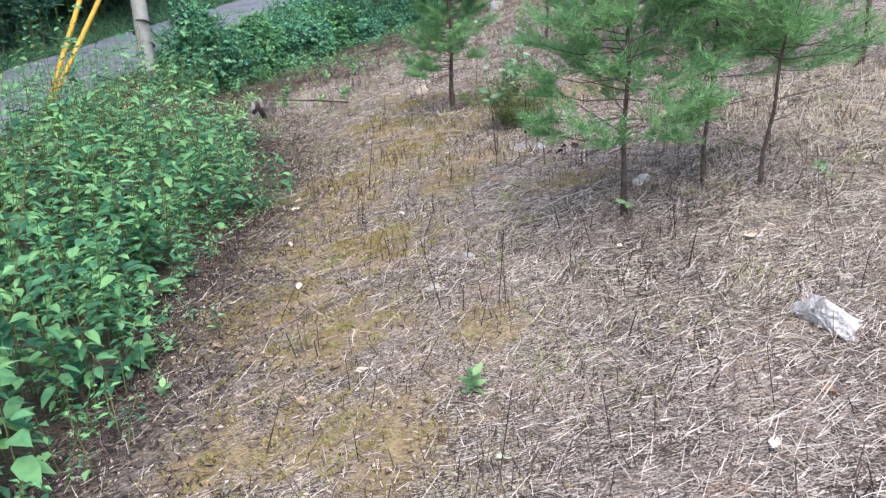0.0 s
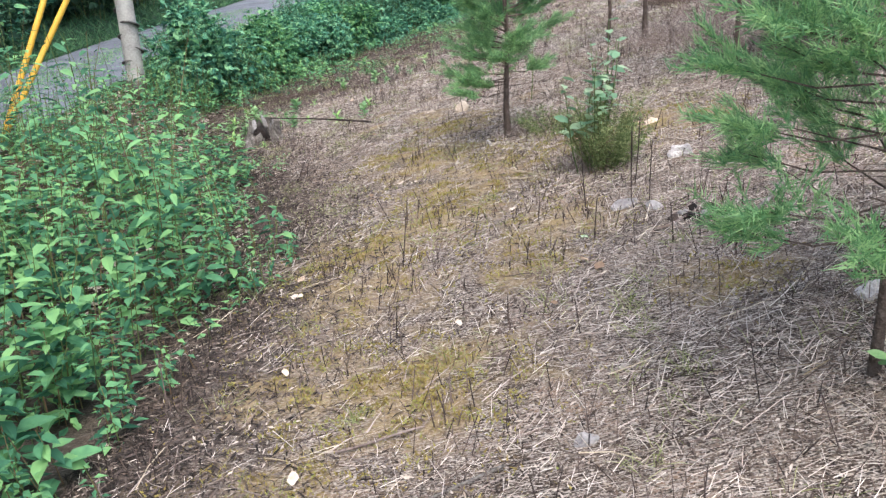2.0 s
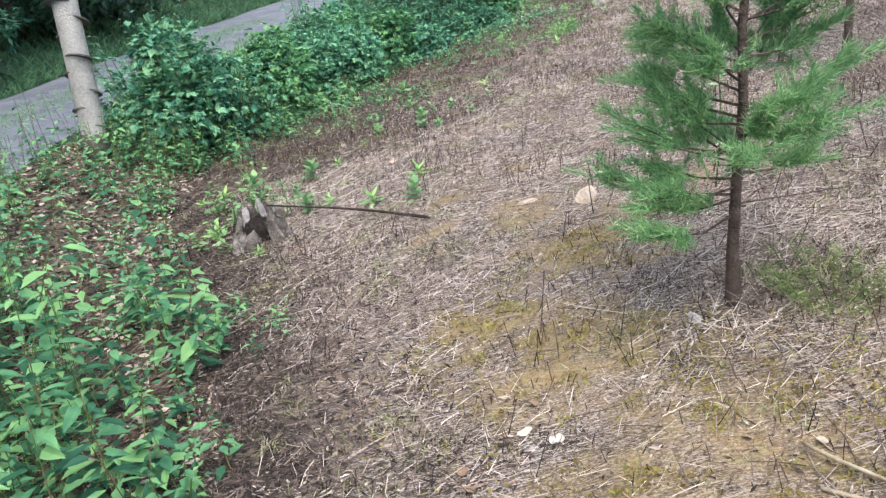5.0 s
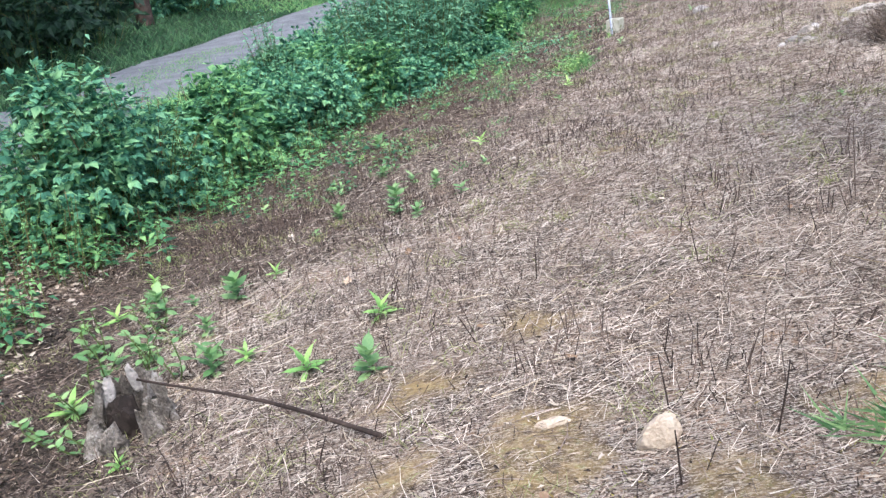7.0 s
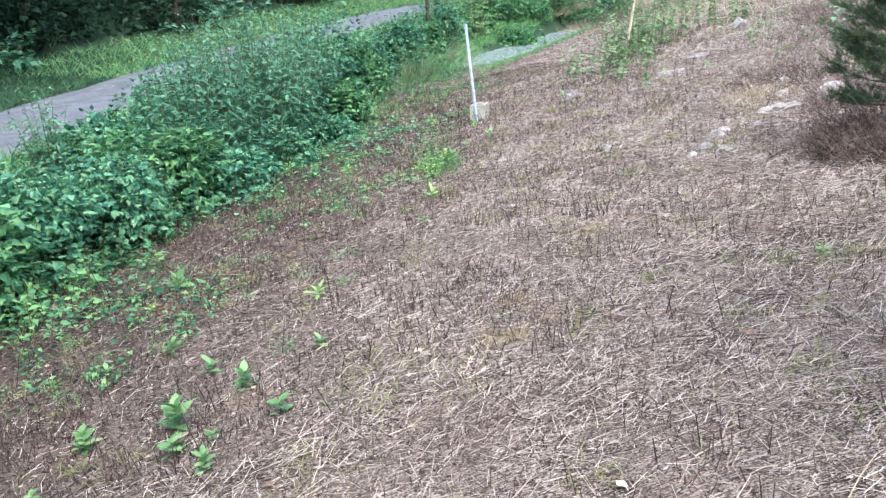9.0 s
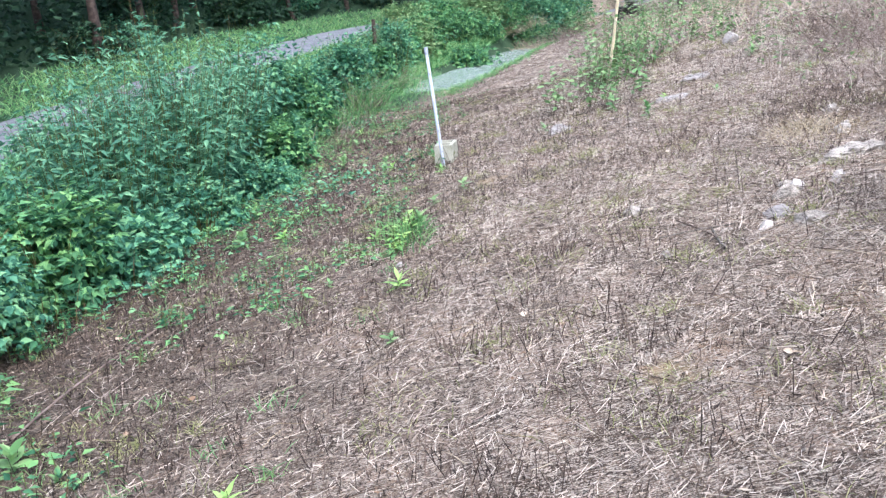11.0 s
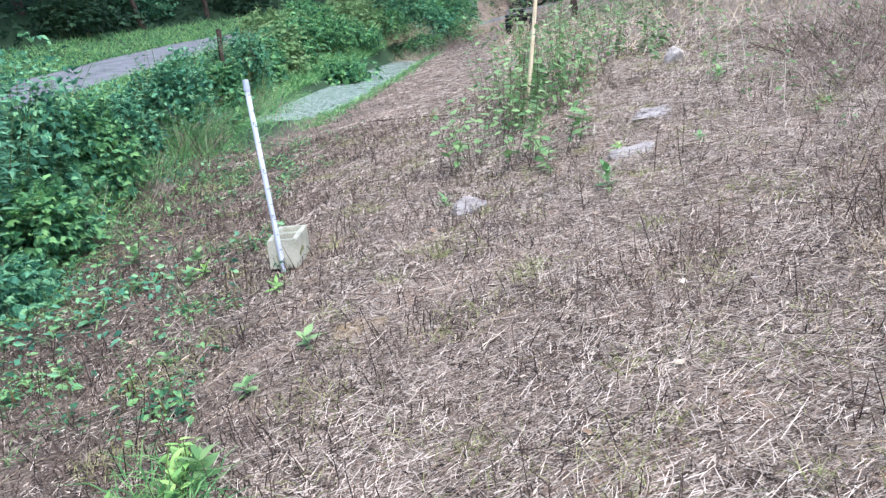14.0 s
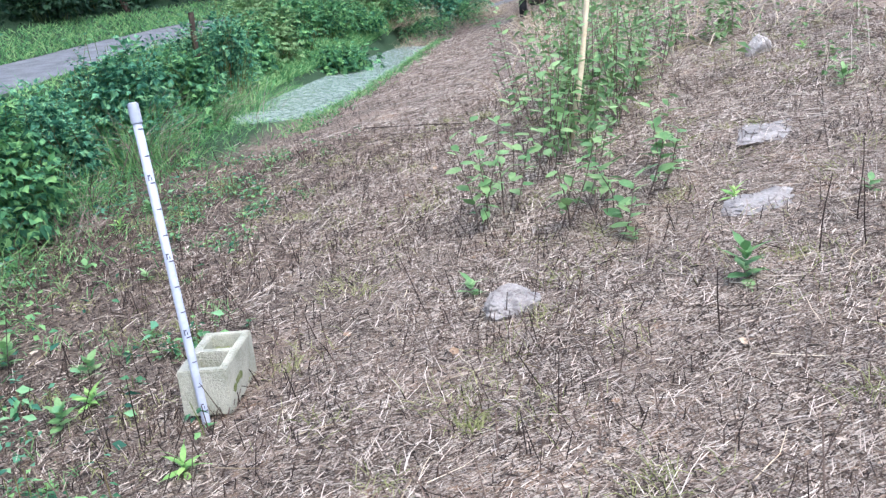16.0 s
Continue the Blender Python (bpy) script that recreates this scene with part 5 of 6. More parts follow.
stick(spot(-2.06, 15.78), spot(-1.42, 17.22), 0.007, 0.008, TWIG, "bleached fallen stick on the bank", 0.02, 3)
stick(spot(1.87, 15.79), spot(1.76, 15.42), 0.007, 0.006, DEADWOOD, "short broken dead stick", 0.015, 5)
stick(spot(-0.04, 6.88), spot(0.16, 6.72), 0.006, 0.005, STRAW_GOLD, "pale broken stem on the moss", 0.015, 6)
stick(spot(-0.02, 7.05), spot(0.17, 6.7), 0.006, 0.005, STRAW_GOLD, "pale broken stem on the moss", 0.03, 7)
stick(spot(3.18, 25.67), spot(3.84, 24.3), 0.006, 0.005, STUB, "thin dark fallen branch across the strip", 0.02, 8)
stick(spot(0.9, 5.35), spot(1.25, 5.75), 0.014, 0.010, DEADWOOD, "pale fallen stick beside the hollow", 0.03, 12)
stick((3.92, 22.42, float(ground_z(3.92, 22.42)) - 0.05), (4.28, 22.5, 2.1), 0.022, 0.016, BAMBOO, "tall tan dead cane leaning among weeds", 0, 16, "cane", 3)


for k, (x, y, h) in enumerate([(0.55, 5.95, 0.42), (0.62, 5.85, 0.36), (0.60, 6.2, 0.34), (0.63, 6.25, 0.40), (0.62, 5.35, 0.20), (0.30, 5.55, 0.22), (0.33, 6.0, 0.3), (1.0, 3.3, 0.25), (-0.3, 9.2, 0.22), (0.0, 9.35, 0.25), (-0.25, 9.6, 0.2), (-0.6, 13.1, 0.14), (2.9, 19.3, 0.3), (3.6, 19.6, 0.35), (3.75, 19.5, 0.3), (3.9, 19.7, 0.38)]):
    at = Vector(spot(x, y, -0.02))
    stick(at, at + Vector((0.03 * math.sin(3 * k), 0.03 * math.cos(5 * k), h)), 0.0035, 0.002, STUB, "thin dark dead stalk standing in the straw", 0, 30 + k, "dead_stalk")
for k, (x0, y0, x1, y1) in enumerate([(0.75, 5.45, 1.1, 5.35), (0.6, 5.5, 0.95, 5.75), (1.82, 16.1, 1.81, 15.6), (1.6, 15.9, 2.0, 15.75), (-2.3, 12.53, -2.05, 12.4), (-1.05, 15.95, -0.7, 15.8), (-0.2, 4.0, -1.0, 3.6), (-0.75, 4.25, -0.45, 4.3), (-1.5, 16.9, -1.6, 16.35)]):
    stick(spot(x0, y0), spot(x1, y1), 0.005, 0.004, (DEADWOOD, TWIG, BARK)[k % 3], "thin dead stick lying in the straw", 0.02, 50 + k)


# ---- rotten stump with a stick across it ----
def make_stump(x, y):
    """A low rotten shell: ragged walls of uneven height round a dark core, broken open on one side."""
    ob = thing("stump", "rotten grey tree stump with dark hollows and splintered top", "stump", spot(x, y))
    def shell(name, material, lab, a0, a1, radius, height, thick, seed):
        bm = bmesh.new()
        cols, rows_ = 22, 8
        outer, inner = [], []
        for c in range(cols + 1):
            a = a0 + (a1 - a0) * c / cols
            jag = height * (0.72 + 0.30 * noise.noise(Vector((3.1 * a, seed, 0))) + 0.22 * noise.noise(Vector((11 * a, seed, 4))))
            for side, line in ((0, outer), (1, inner)):
                col = []
                for k in range(rows_ + 1):
                    f = k / rows_
                    q = Vector((math.cos(a), math.sin(a), 0))
                    rr = radius * (1.4 - 0.5 * f ** 0.6) - side * thick * (1 - 0.7 * f)
                    rr += 0.05 * noise.noise(Vector((2.5 * a, 2 * f, seed + side))) + 0.022 * noise.noise(Vector((14 * a, 3 * f, seed + side)))
                    col.append(bm.verts.new(q * rr + Vector((0, 0, -0.05 + f * (jag + 0.05)))))
                line.append(col)
        for c in range(cols):
            for k in range(rows_):
                bm.faces.new((outer[c][k], outer[c + 1][k], outer[c + 1][k + 1], outer[c][k + 1]))
                bm.faces.new((inner[c + 1][k], inner[c][k], inner[c][k + 1], inner[c + 1][k + 1]))
            bm.faces.new((outer[c][-1], outer[c + 1][-1], inner[c + 1][-1], inner[c][-1]))
        for e in (0, -1):
            for k in range(rows_):
                bm.faces.new((outer[e][k], outer[e][k + 1], inner[e][k + 1], inner[e][k]))
        bmesh.ops.recalc_face_normals(bm, faces=bm.faces)
        part(name, bm, material, ob, lab)
    shell("trunk", DEADWOOD, "splintered grey shell", 0.1, 2.9, 0.17, 0.30, 0.05, 3)
    shell("root_flare", DEADWOOD, "broken grey root flare", 3.4, 5.0, 0.17, 0.15, 0.06, 9)
    shell("root_flare", DEADWOOD, "broken grey root flare", 5.4, 6.4, 0.15, 0.23, 0.05, 15)
    # near-black solid core stands in for the shade inside the open shell
    core = part("core", rock_mesh((0.26, 0.24, 0.30), 52, 7, 0.4), HOLLOW_BLACK, ob, "near-black rotted core with the hollow's shade painted in")
    core.matrix_local = pose(0, 0, 0.03)
    for k, (a, h, t) in enumerate([(1.0, 0.22, 20), (1.7, 0.26, -14), (2.5, 0.2, 10)]):
        sp = part("splinter", rock_mesh((0.035, 0.06, 0.16), 60 + k, 9, 0.3), ROCK_GREY, ob, "pale grey splinter of wood")
        sp.matrix_local = pose(0.14 * math.cos(a), 0.14 * math.sin(a), h - 0.04, t, 8, math.degrees(a))


make_stump(-2.4, 10.32)

stick(spot(-2.32, 10.35, 0.22), spot(-1.19, 9.75, 0.0), 0.005, 0.010, STUB, "dark dead branch propped on the stump", 0.02, 2)


# ---- concrete block and the marked pipe ----
def box(bm, x0, y0, z0, x1, y1, z1):
    m = bmesh.ops.create_cube(bm, size=1.0)
    for v in m["verts"]:
        v.co = Vector(((x0 + x1) / 2 + v.co.x * (x1 - x0), (y0 + y1) / 2 + v.co.y * (y1 - y0), (z0 + z1) / 2 + v.co.z * (z1 - z0)))


def make_block():
    """Hollow two-cell block: an outer shell with two tapered cells through it."""
    bm = bmesh.new()
    W, D, H, t = 0.097, 0.197, 0.194, 0.030
    outer = lambda z: [(-W, -D, z), (W, -D, z), (W, D, z), (-W, D, z)]
    cell = lambda y0, y1, z, e: [(-W + t + e, y0 + e, z), (W - t - e, y0 + e, z), (W - t - e, y1 - e, z), (-W + t + e, y1 - e, z)]
    cells = ((-D + t, -t / 2), (t / 2, D - t))
    ring = {}
    for z in (0.0, H):
        e = 0.0 if z == 0 else 0.004
        o = [bm.verts.new(p) for p in outer(z)]
        cs = [[bm.verts.new(p) for p in cell(y0, y1, z, e)] for y0, y1 in cells]
        ring[z] = (o, cs)
        a, b = cs
        faces = [(o[0], o[1], a[1], a[0]), (o[1], b[1], a[2], a[1]), (o[1], o[2], b[2], b[1]), (o[2], o[3], b[3], b[2]), (o[3], b[0], b[3]), (o[3], o[0], a[0], a[3]), (o[3], a[3], b[0]), (a[3], a[2], b[1], b[0])]
        for f in faces:
            bm.faces.new(f if z == H else f[::-1])
    (o0, c0), (o1, c1) = ring[0.0], ring[H]
    for k in range(4):
        j = (k + 1) % 4
        bm.faces.new((o0[k], o0[j], o1[j], o1[k]))
        for q in range(2):
            bm.faces.new((c0[q][j], c0[q][k], c1[q][k], c1[q][j]))
    edges = [e for e in bm.edges if abs((e.verts[0].co - e.verts[1].co).length) > 0.05]
    bmesh.ops.bevel(bm, geom=edges, offset=0.004, segments=2, affect="EDGES")
    for v in bm.verts:
        v.co += Vector((noise.noise(v.co * 40), noise.noise(v.co * 40 + Vector((9, 0, 0))), noise.noise(v.co * 40 + Vector((0, 9, 0))))) * 0.002
    ob = thing("concrete_block", "weathered two-cell concrete block with mossy hollows on the straw", "concrete block", (1.216, 20.31, -0.012), rz=-20.3)
    part("body", bm, CONCRETE, ob)
    for k, (y0, y1) in enumerate(cells):
        bm = bmesh.new()
        bmesh.ops.create_grid(bm, x_segments=10, y_segments=10, size=0.5)
        for v in bm.verts:
            v.co = Vector((v.co.x * 2 * (W - t), (y0 + y1) / 2 + v.co.y * (y1 - y0), (0.075 if k == 0 else 0.135) + 0.02 * noise.noise(v.co * 7 + Vector((k, 0, 0)))))
        part("cell_fill", bm, MOSS_STAIN, ob, "mossy soil filling a hollow of the block", True)
    r = random.Random(5)
    for k in range(3):
        s = r.uniform(0.02, 0.035)
        bm = rock_mesh((0.006, s * 1.6, s), 80 + k, 2, 0.3)
        p = part("moss_patch", bm, MOSS_STAIN, ob, "green moss stain")
        p.matrix_local = pose(W + 0.0005, -0.12 + 0.045 * k, r.uniform(0.02, 0.10))


make_block()


def make_gauge_pole():
    foot, top = Vector((1.135, 20.105, -0.03)), Vector((1.080, 20.285, 1.207))
    d = top - foot
    L = d.length
    ob = new("marker_pole")
    ob.matrix_world = Matrix.Translation(foot) @ d.to_track_quat("Z", "Y").to_matrix().to_4x4()
    tagged(ob, "white plastic marker pole with black ticks leaning on a concrete block", "marker pole")
    bm = bmesh.new()
    R = 0.0165
    prof = [(0.0, R), (L, R), (L, R - 0.004), (L - 0.05, R - 0.004)]
    rings = [[bm.verts.new((r * math.cos(2 * math.pi * s / 20), r * math.sin(2 * math.pi * s / 20), z)) for s in range(20)] for z, r in prof]
    for k in range(3):
        for s in range(20):
            bm.faces.new((rings[k][s], rings[k][(s + 1) % 20], rings[k + 1][(s + 1) % 20], rings[k + 1][s]))
    bm.faces.new(rings[-1])
    part("pipe", bm, PVC, ob, smooth=True)
    bm = bmesh.new()
    rings = [[bm.verts.new(((R + 0.004) * math.cos(2 * math.pi * s / 20), (R + 0.004) * math.sin(2 * math.pi * s / 20), z)) for s in range(20)] for z in (L - 0.075, L - 0.004)]
    for s in range(20):
        bm.faces.new((rings[0][s], rings[0][(s + 1) % 20], rings[1][(s + 1) % 20], rings[1][s]))
    part("collar", bm, PVC, ob, "short white plastic collar", True)
    # a patch of ink bent round the pipe
    def ink(z0, z1, a0, a1, name):
        bm = bmesh.new()
        rows = [[bm.verts.new(((R + 0.0012) * math.cos(a), (R + 0.0012) * math.sin(a), z)) for a in np.linspace(a0, a1, 7)] for z in (z0, z1)]
        for s in range(6):
            bm.faces.new((rows[0][s], rows[0][s + 1], rows[1][s + 1], rows[1][s]))
        part(name, bm, INK, ob, "black ink mark")
    seen = ob.matrix_world.to_3x3().inverted() @ Vector((0.15, -1, 0))
    k, z, face = 0, 0.05, math.atan2(seen.y, seen.x)
    while z < L - 0.08:
        ink(z, z + 0.005, face - 0.2, face + 1.0, "tick")
        if k % 3 == 0:
            ink(z + 0.012, z + 0.034, face - 0.5, face - 0.25, "numeral_stroke")
            ink(z + 0.028, z + 0.034, face - 0.25, face + 0.15, "numeral_stroke")
            ink(z + 0.012, z + 0.024, face + 0.1, face + 0.3, "numeral_stroke")
        z += 0.1
        k += 1


make_gauge_pole()


# ---- utility pole with its guy wires ----
def tube(bm, pts, rads, n=14):
    rings = []
    for k, (p, r) in enumerate(zip(pts, rads)):
        p = Vector(p)
        d = (Vector(pts[min(k + 1, len(pts) - 1)]) - Vector(pts[max(k - 1, 0)])).normalized()
        u = d.cross(Vector((0.13, 0.9, 0.2))).normalized()
        w = d.cross(u)
        rings.append([bm.verts.new(p + r * (math.cos(2 * math.pi * s / n) * u + math.sin(2 * math.pi * s / n) * w)) for s in range(n)])
    for k in range(len(pts) - 1):
        for s in range(n):
            bm.faces.new((rings[k][s], rings[k][(s + 1) % n], rings[k + 1][(s + 1) % n], rings[k + 1][s]))
    bm.faces.new(rings[0][::-1])
    bm.faces.new(rings[-1])
    bmesh.ops.recalc_face_normals(bm, faces=bm.faces)


def make_utility_pole():
    x, y, z = spot(-4.62, 12.75)
    ob = thing("utility_pole", "weathered pale grey utility pole with dark bands", "utility pole", (x, y, z))
    ob.matrix_world = pose(x, y, z, 0, 2.0, 0)
    bm = bmesh.new()
    pts = [(0.004 * math.sin(k), 0.004 * math.cos(2 * k), -0.3 + 0.35 * k) for k in range(25)]
    tube(bm, pts, [0.118 - 0.0013 * k + 0.003 * math.sin(3 * k) for k in range(25)], 18)
    part("shaft", bm, POLE_WOOD, ob, smooth=True)
    for k in range(14):
        h = 0.30 + 0.165 * k
        bm = bmesh.new()
        tube(bm, [(0, 0, h), (0.0, 0.006, h + 0.012)], [0.1215, 0.1215], 18)
        b = part("band", bm, BAND, ob, "dark narrow band")
        b.matrix_local = pose(0, 0, 0, 2.0 * math.sin(k * 2), 2.5 * math.cos(k * 3), 0)
    bm = bmesh.new()
    tube(bm, [(0, 0, -0.02), (0, 0, 0.26)], [0.124, 0.122], 18)
    part("butt", bm, BAND, ob, "dark foot of the pole", True)


make_utility_pole()


def make_guy(tip, label):
    foot = Vector(spot(-5.02, 10.0))
    tip = Vector(tip)
    d = (tip - foot).normalized()
    ob = thing("guy_wire", label, "guy wire", foot, "guy wires of the utility pole")
    bm = bmesh.new()
    tube(bm, [tuple(d * s) for s in (0, 3, 7)], [0.006] * 3, 8)
    part("cable", bm, STEEL, ob, "thin steel cable")
    bm = bmesh.new()
    tube(bm, [tuple(d * s) for s in (0.05, 0.12, 1.2, 2.35, 2.45)], [0.012, 0.028, 0.030, 0.029, 0.012], 12)
    part("guard", bm, YELLOW, ob, "yellow plastic guard tube", True)


make_guy((-4.53, 10.6, 1.10), "steel guy wire in a yellow plastic guard")
make_guy((-4.29, 10.6, 1.09), "steel guy wire in a faded yellow plastic guard")


# ---- fence post by the pond ----
def make_fence_post():
    ob = thing("fence_post", "dark weathered wooden fence post among the bushes", "post", spot(1.77, 30.81))
    bm = bmesh.new()
    tube(bm, [(0, 0, -0.2), (0.01, 0, 0.5), (0.0, 0.01, 1.0), (0.012, 0, 1.45)], [0.05, 0.048, 0.046, 0.044], 9)
    part("shaft", bm, STUB, ob)


make_fence_post()


# ---- quad bike standing far along the strip ----
def make_quad():
    ob = thing("quad_bike", "dark quad bike with grey rack parked on the strip", "quad bike", spot(13.6, 43.6), rz=-25)
    for k, (x, y) in enumerate([(-0.42, -0.62), (0.42, -0.62), (-0.42, 0.62), (0.42, 0.62)]):
        bm = bmesh.new()
        prof = [(0.13, -0.11), (0.24, -0.12), (0.28, -0.08), (0.28, 0.08), (0.24, 0.12), (0.13, 0.11)]
        rings = [[bm.verts.new((h, r * math.cos(2 * math.pi * s / 24), r * math.sin(2 * math.pi * s / 24))) for s in range(24)] for r, h in prof]
        for q in range(5):
            for s in range(24):
                bm.faces.new((rings[q][s], rings[q][(s + 1) % 24], rings[q + 1][(s + 1) % 24], rings[q + 1][s]))
        bmesh.ops.recalc_face_normals(bm, faces=bm.faces)
        wheel = part("tyre", bm, TYRE, ob, "knobbly black tyre", True)
        wheel.location = (x, y, 0.28)
        bm = bmesh.new()
        bmesh.ops.create_cone(bm, cap_ends=True, segments=20, radius1=0.135, radius2=0.12, depth=0.16, matrix=pose(0, 0, 0, 0, 90, 0))
        part("rim", bm, PAINT_GREY, wheel, "grey wheel rim")
    def slab(name, material, lab, x0, y0, z0, x1, y1, z1, off=0.03):
        bm = bmesh.new()
        box(bm, x0, y0, z0, x1, y1, z1)
        bmesh.ops.bevel(bm, geom=list(bm.edges), offset=off, segments=3, affect="EDGES")
        part(name, bm, material, ob, lab, True)
    slab("body", PAINT_DARK, "dark plastic body", -0.26, -0.75, 0.35, 0.26, 0.75, 0.68, 0.08)
    slab("fender", PAINT_DARK, "dark rear fender", -0.55, -0.95, 0.58, 0.55, -0.35, 0.68)
    slab("fender", PAINT_DARK, "dark front fender", -0.55, 0.35, 0.58, 0.55, 0.95, 0.68)
    slab("seat", TYRE, "black padded seat", -0.16, -0.55, 0.68, 0.16, 0.2, 0.82, 0.05)
    for y0, y1 in ((-1.0, -0.45), (0.45, 0.95)):
        for k in range(5):
            yy = y0 + (y1 - y0) * k / 4
            bm = bmesh.new()
            tube(bm, [(-0.45, yy, 0.86), (0.45, yy, 0.86)], [0.014, 0.014], 8)
            part("rack_bar", bm, PAINT_GREY, ob, "grey tubular rack bar")
        for s in (-0.45, 0.45):
            bm = bmesh.new()
            tube(bm, [(s, y0, 0.66), (s, y0, 0.86), (s, y1, 0.86), (s, y1, 0.66)], [0.016] * 4, 8)
            part("rack_bar", bm, PAINT_GREY, ob, "grey tubular rack bar")
    bm = bmesh.new()
    tube(bm, [(-0.4, 0.25, 1.0), (-0.15, 0.38, 1.02), (0.15, 0.38, 1.02), (0.4, 0.25, 1.0)], [0.018] * 4, 8)
    part("handlebar", bm, PAINT_DARK, ob, "black handlebar")


make_quad()


# ---- leafy plants ----
def leaf_shape(L, W, wavy=0.0, droop=0.2, seg=6):
    """One broad leaf along +y with a folded midrib and a pointed tip."""
    bm = bmesh.new()
    rows = []
    for k in range(seg + 1):
        f = k / seg
        w = W * 0.5 * (math.sin(math.pi * min(f * 1.12 + 0.06, 1)) ** 0.8) if k < seg else 0.002
        z = -droop * L * f * f
        rows.append([bm.verts.new((-w, f * L, z + 0.18 * w + wavy * math.sin(9 * f))), bm.verts.new((0, f * L, z)), bm.verts.new((w, f * L, z + 0.18 * w + wavy * math.sin(9 * f + 1)))])
    for k in range(seg):
        for s in range(2):
            bm.faces.new((rows[k][s], rows[k][s + 1], rows[k + 1][s + 1], rows[k + 1][s]))
    me = bpy.data.meshes.new("leaf")
    bm.to_mesh(me)
    bm.free()
    me.shade_smooth()
    return me


def broad_plant(at, height, leaf_mesh, n, label, seed, stems=1, spread=0.12, lo=0.25, material_stem=STEM, group="leafy plants on the strip", size=1.0, category="plant"):
    r = random.Random(seed)
    ob = thing("leafy_plant", label, category, at, group)
    for s in range(stems):
        a = r.uniform(0, 6.28)
        foot = Vector((r.uniform(-1, 1) * spread * 0.5, r.uniform(-1, 1) * spread * 0.5, -0.02))
        h = height * r.uniform(0.65, 1.0) if s else height
        top = foot + Vector((math.cos(a) * spread, math.sin(a) * spread, h))
        bm = bmesh.new()
        mids = [foot.lerp(top, f) + Vector((0.02 * math.sin(4 * f + s), 0.02 * math.cos(3 * f + s), 0)) for f in (0, 0.25, 0.5, 0.75, 1)]
        tube(bm, [tuple(m) for m in mids], [0.0042, 0.004, 0.0035, 0.0028, 0.0015], 6)
        part("stem", bm, material_stem, ob, smooth=True)
        for k in range(n):
            f = lo + (1 - lo) * (k + r.uniform(0.2, 0.8)) / n
            p = foot.lerp(top, f) + Vector((0.02 * math.sin(4 * f + s), 0.02 * math.cos(3 * f + s), 0))
            lf = new("leaf", leaf_mesh)
            lf.parent = ob
            sc = size * r.uniform(0.6, 1.1) * (1.1 - 0.4 * f)
            lf.matrix_local = pose(*p, r.uniform(-15, 45), r.uniform(-25, 25), 137.5 * k + r.uniform(-25, 25)) @ Matrix.Scale(sc, 4)
    return ob


BIG_LEAF = leaf_shape(0.13, 0.07, 0.004, 0.3)
BIG_LEAF.materials.append(mat("broad_leaf", [(0.15, 0.30, 0.17), (0.24, 0.41, 0.24), (0.36, 0.50, 0.30)], 14, 0.5, see=0.3, obj_random=0.5, spec=0.4))
MID_LEAF = leaf_shape(0.09, 0.042, 0.002, 0.2)
MID_LEAF.materials.append(mat("sapling_leaf", [(0.13, 0.28, 0.11), (0.21, 0.39, 0.155), (0.32, 0.50, 0.22)], 14, 0.5, see=0.3, obj_random=0.5, spec=0.4))
LANCE = leaf_shape(0.10, 0.026, 0.002, 0.35)
LANCE.materials.append(mat("rosette_leaf", [(0.20, 0.42, 0.12), (0.30, 0.55, 0.16), (0.44, 0.66, 0.22)], 14, 0.5, see=0.3, obj_random=0.5, spec=0.4))

broad_plant(spot(0.45, 6.72), 0.88, BIG_LEAF, 11, "pale green broad-leaved young plant beside the pine", 1, 8, 0.14, 0.35, size=0.95)


def feathery_bush(at, height, spread, stems, blades, seed, label):
    r = np.random.default_rng(seed)
    ob = thing("feathery_bush", label, "bush", at, "leafy plants on the strip")
    a, rad = r.uniform(0, 2 * math.pi, stems), np.sqrt(r.uniform(0, 1, stems))
    foot = np.stack([np.cos(a) * rad * spread * 0.35, np.sin(a) * rad * spread * 0.35, np.full(stems, -0.02)], 1)
    top = np.stack([np.cos(a) * rad * spread, np.sin(a) * rad * spread, height * r.uniform(0.55, 1.05, stems) * (1.05 - 0.4 * rad)], 1)
    b = Batch()
    b.stalks(foot, top, 0.0022, 0.001)
    b.done("stem_work", STEM, ob, kind="stuff")
    k, u = r.integers(0, stems, blades), r.uniform(0.15, 1.0, blades)
    p = foot[k] + (top - foot)[k] * u[:, None] + r.normal(0, 0.012, (blades, 3))
    b = Batch()
    b.blades(p, p + dirs(blades, -0.1, 0.9, r) * r.uniform(0.015, 0.045, blades)[:, None], 0.0028, r)
    b.done("foliage", OLIVE_SPRAY, ob, kind="stuff")


feathery_bush(spot(0.54, 6.72), 0.52, 0.28, 90, 8000, 5, "feathery olive-green bush at the foot of the broad-leaved plant")
feathery_bush(spot(0.32, 7.75), 0.2, 0.3, 40, 1500, 6, "low feathery green growth beside the pine trunk")
broad_plant(spot(4.15, 17.0), 1.0, BIG_LEAF, 9, "slender broad-leaved sapling on the stony slope", 8, 2, 0.15, 0.55, TWIG)
broad_plant(spot(4.5, 17.5), 1.0, BIG_LEAF, 9, "slender broad-leaved sapling on the stony slope", 9, 2, 0.2, 0.5, TWIG)
brush(spot(0.5, 6.8), (0.18, 0.18, 0.32), 200, 780, "tangle of dead stems around the broad-leaved plant", TWIG)
broad_plant(spot(0.88, 3.98), 0.12, MID_LEAF, 5, "small bright green seedling under the pine", 3, 1, 0.02, 0.7, size=1.1)
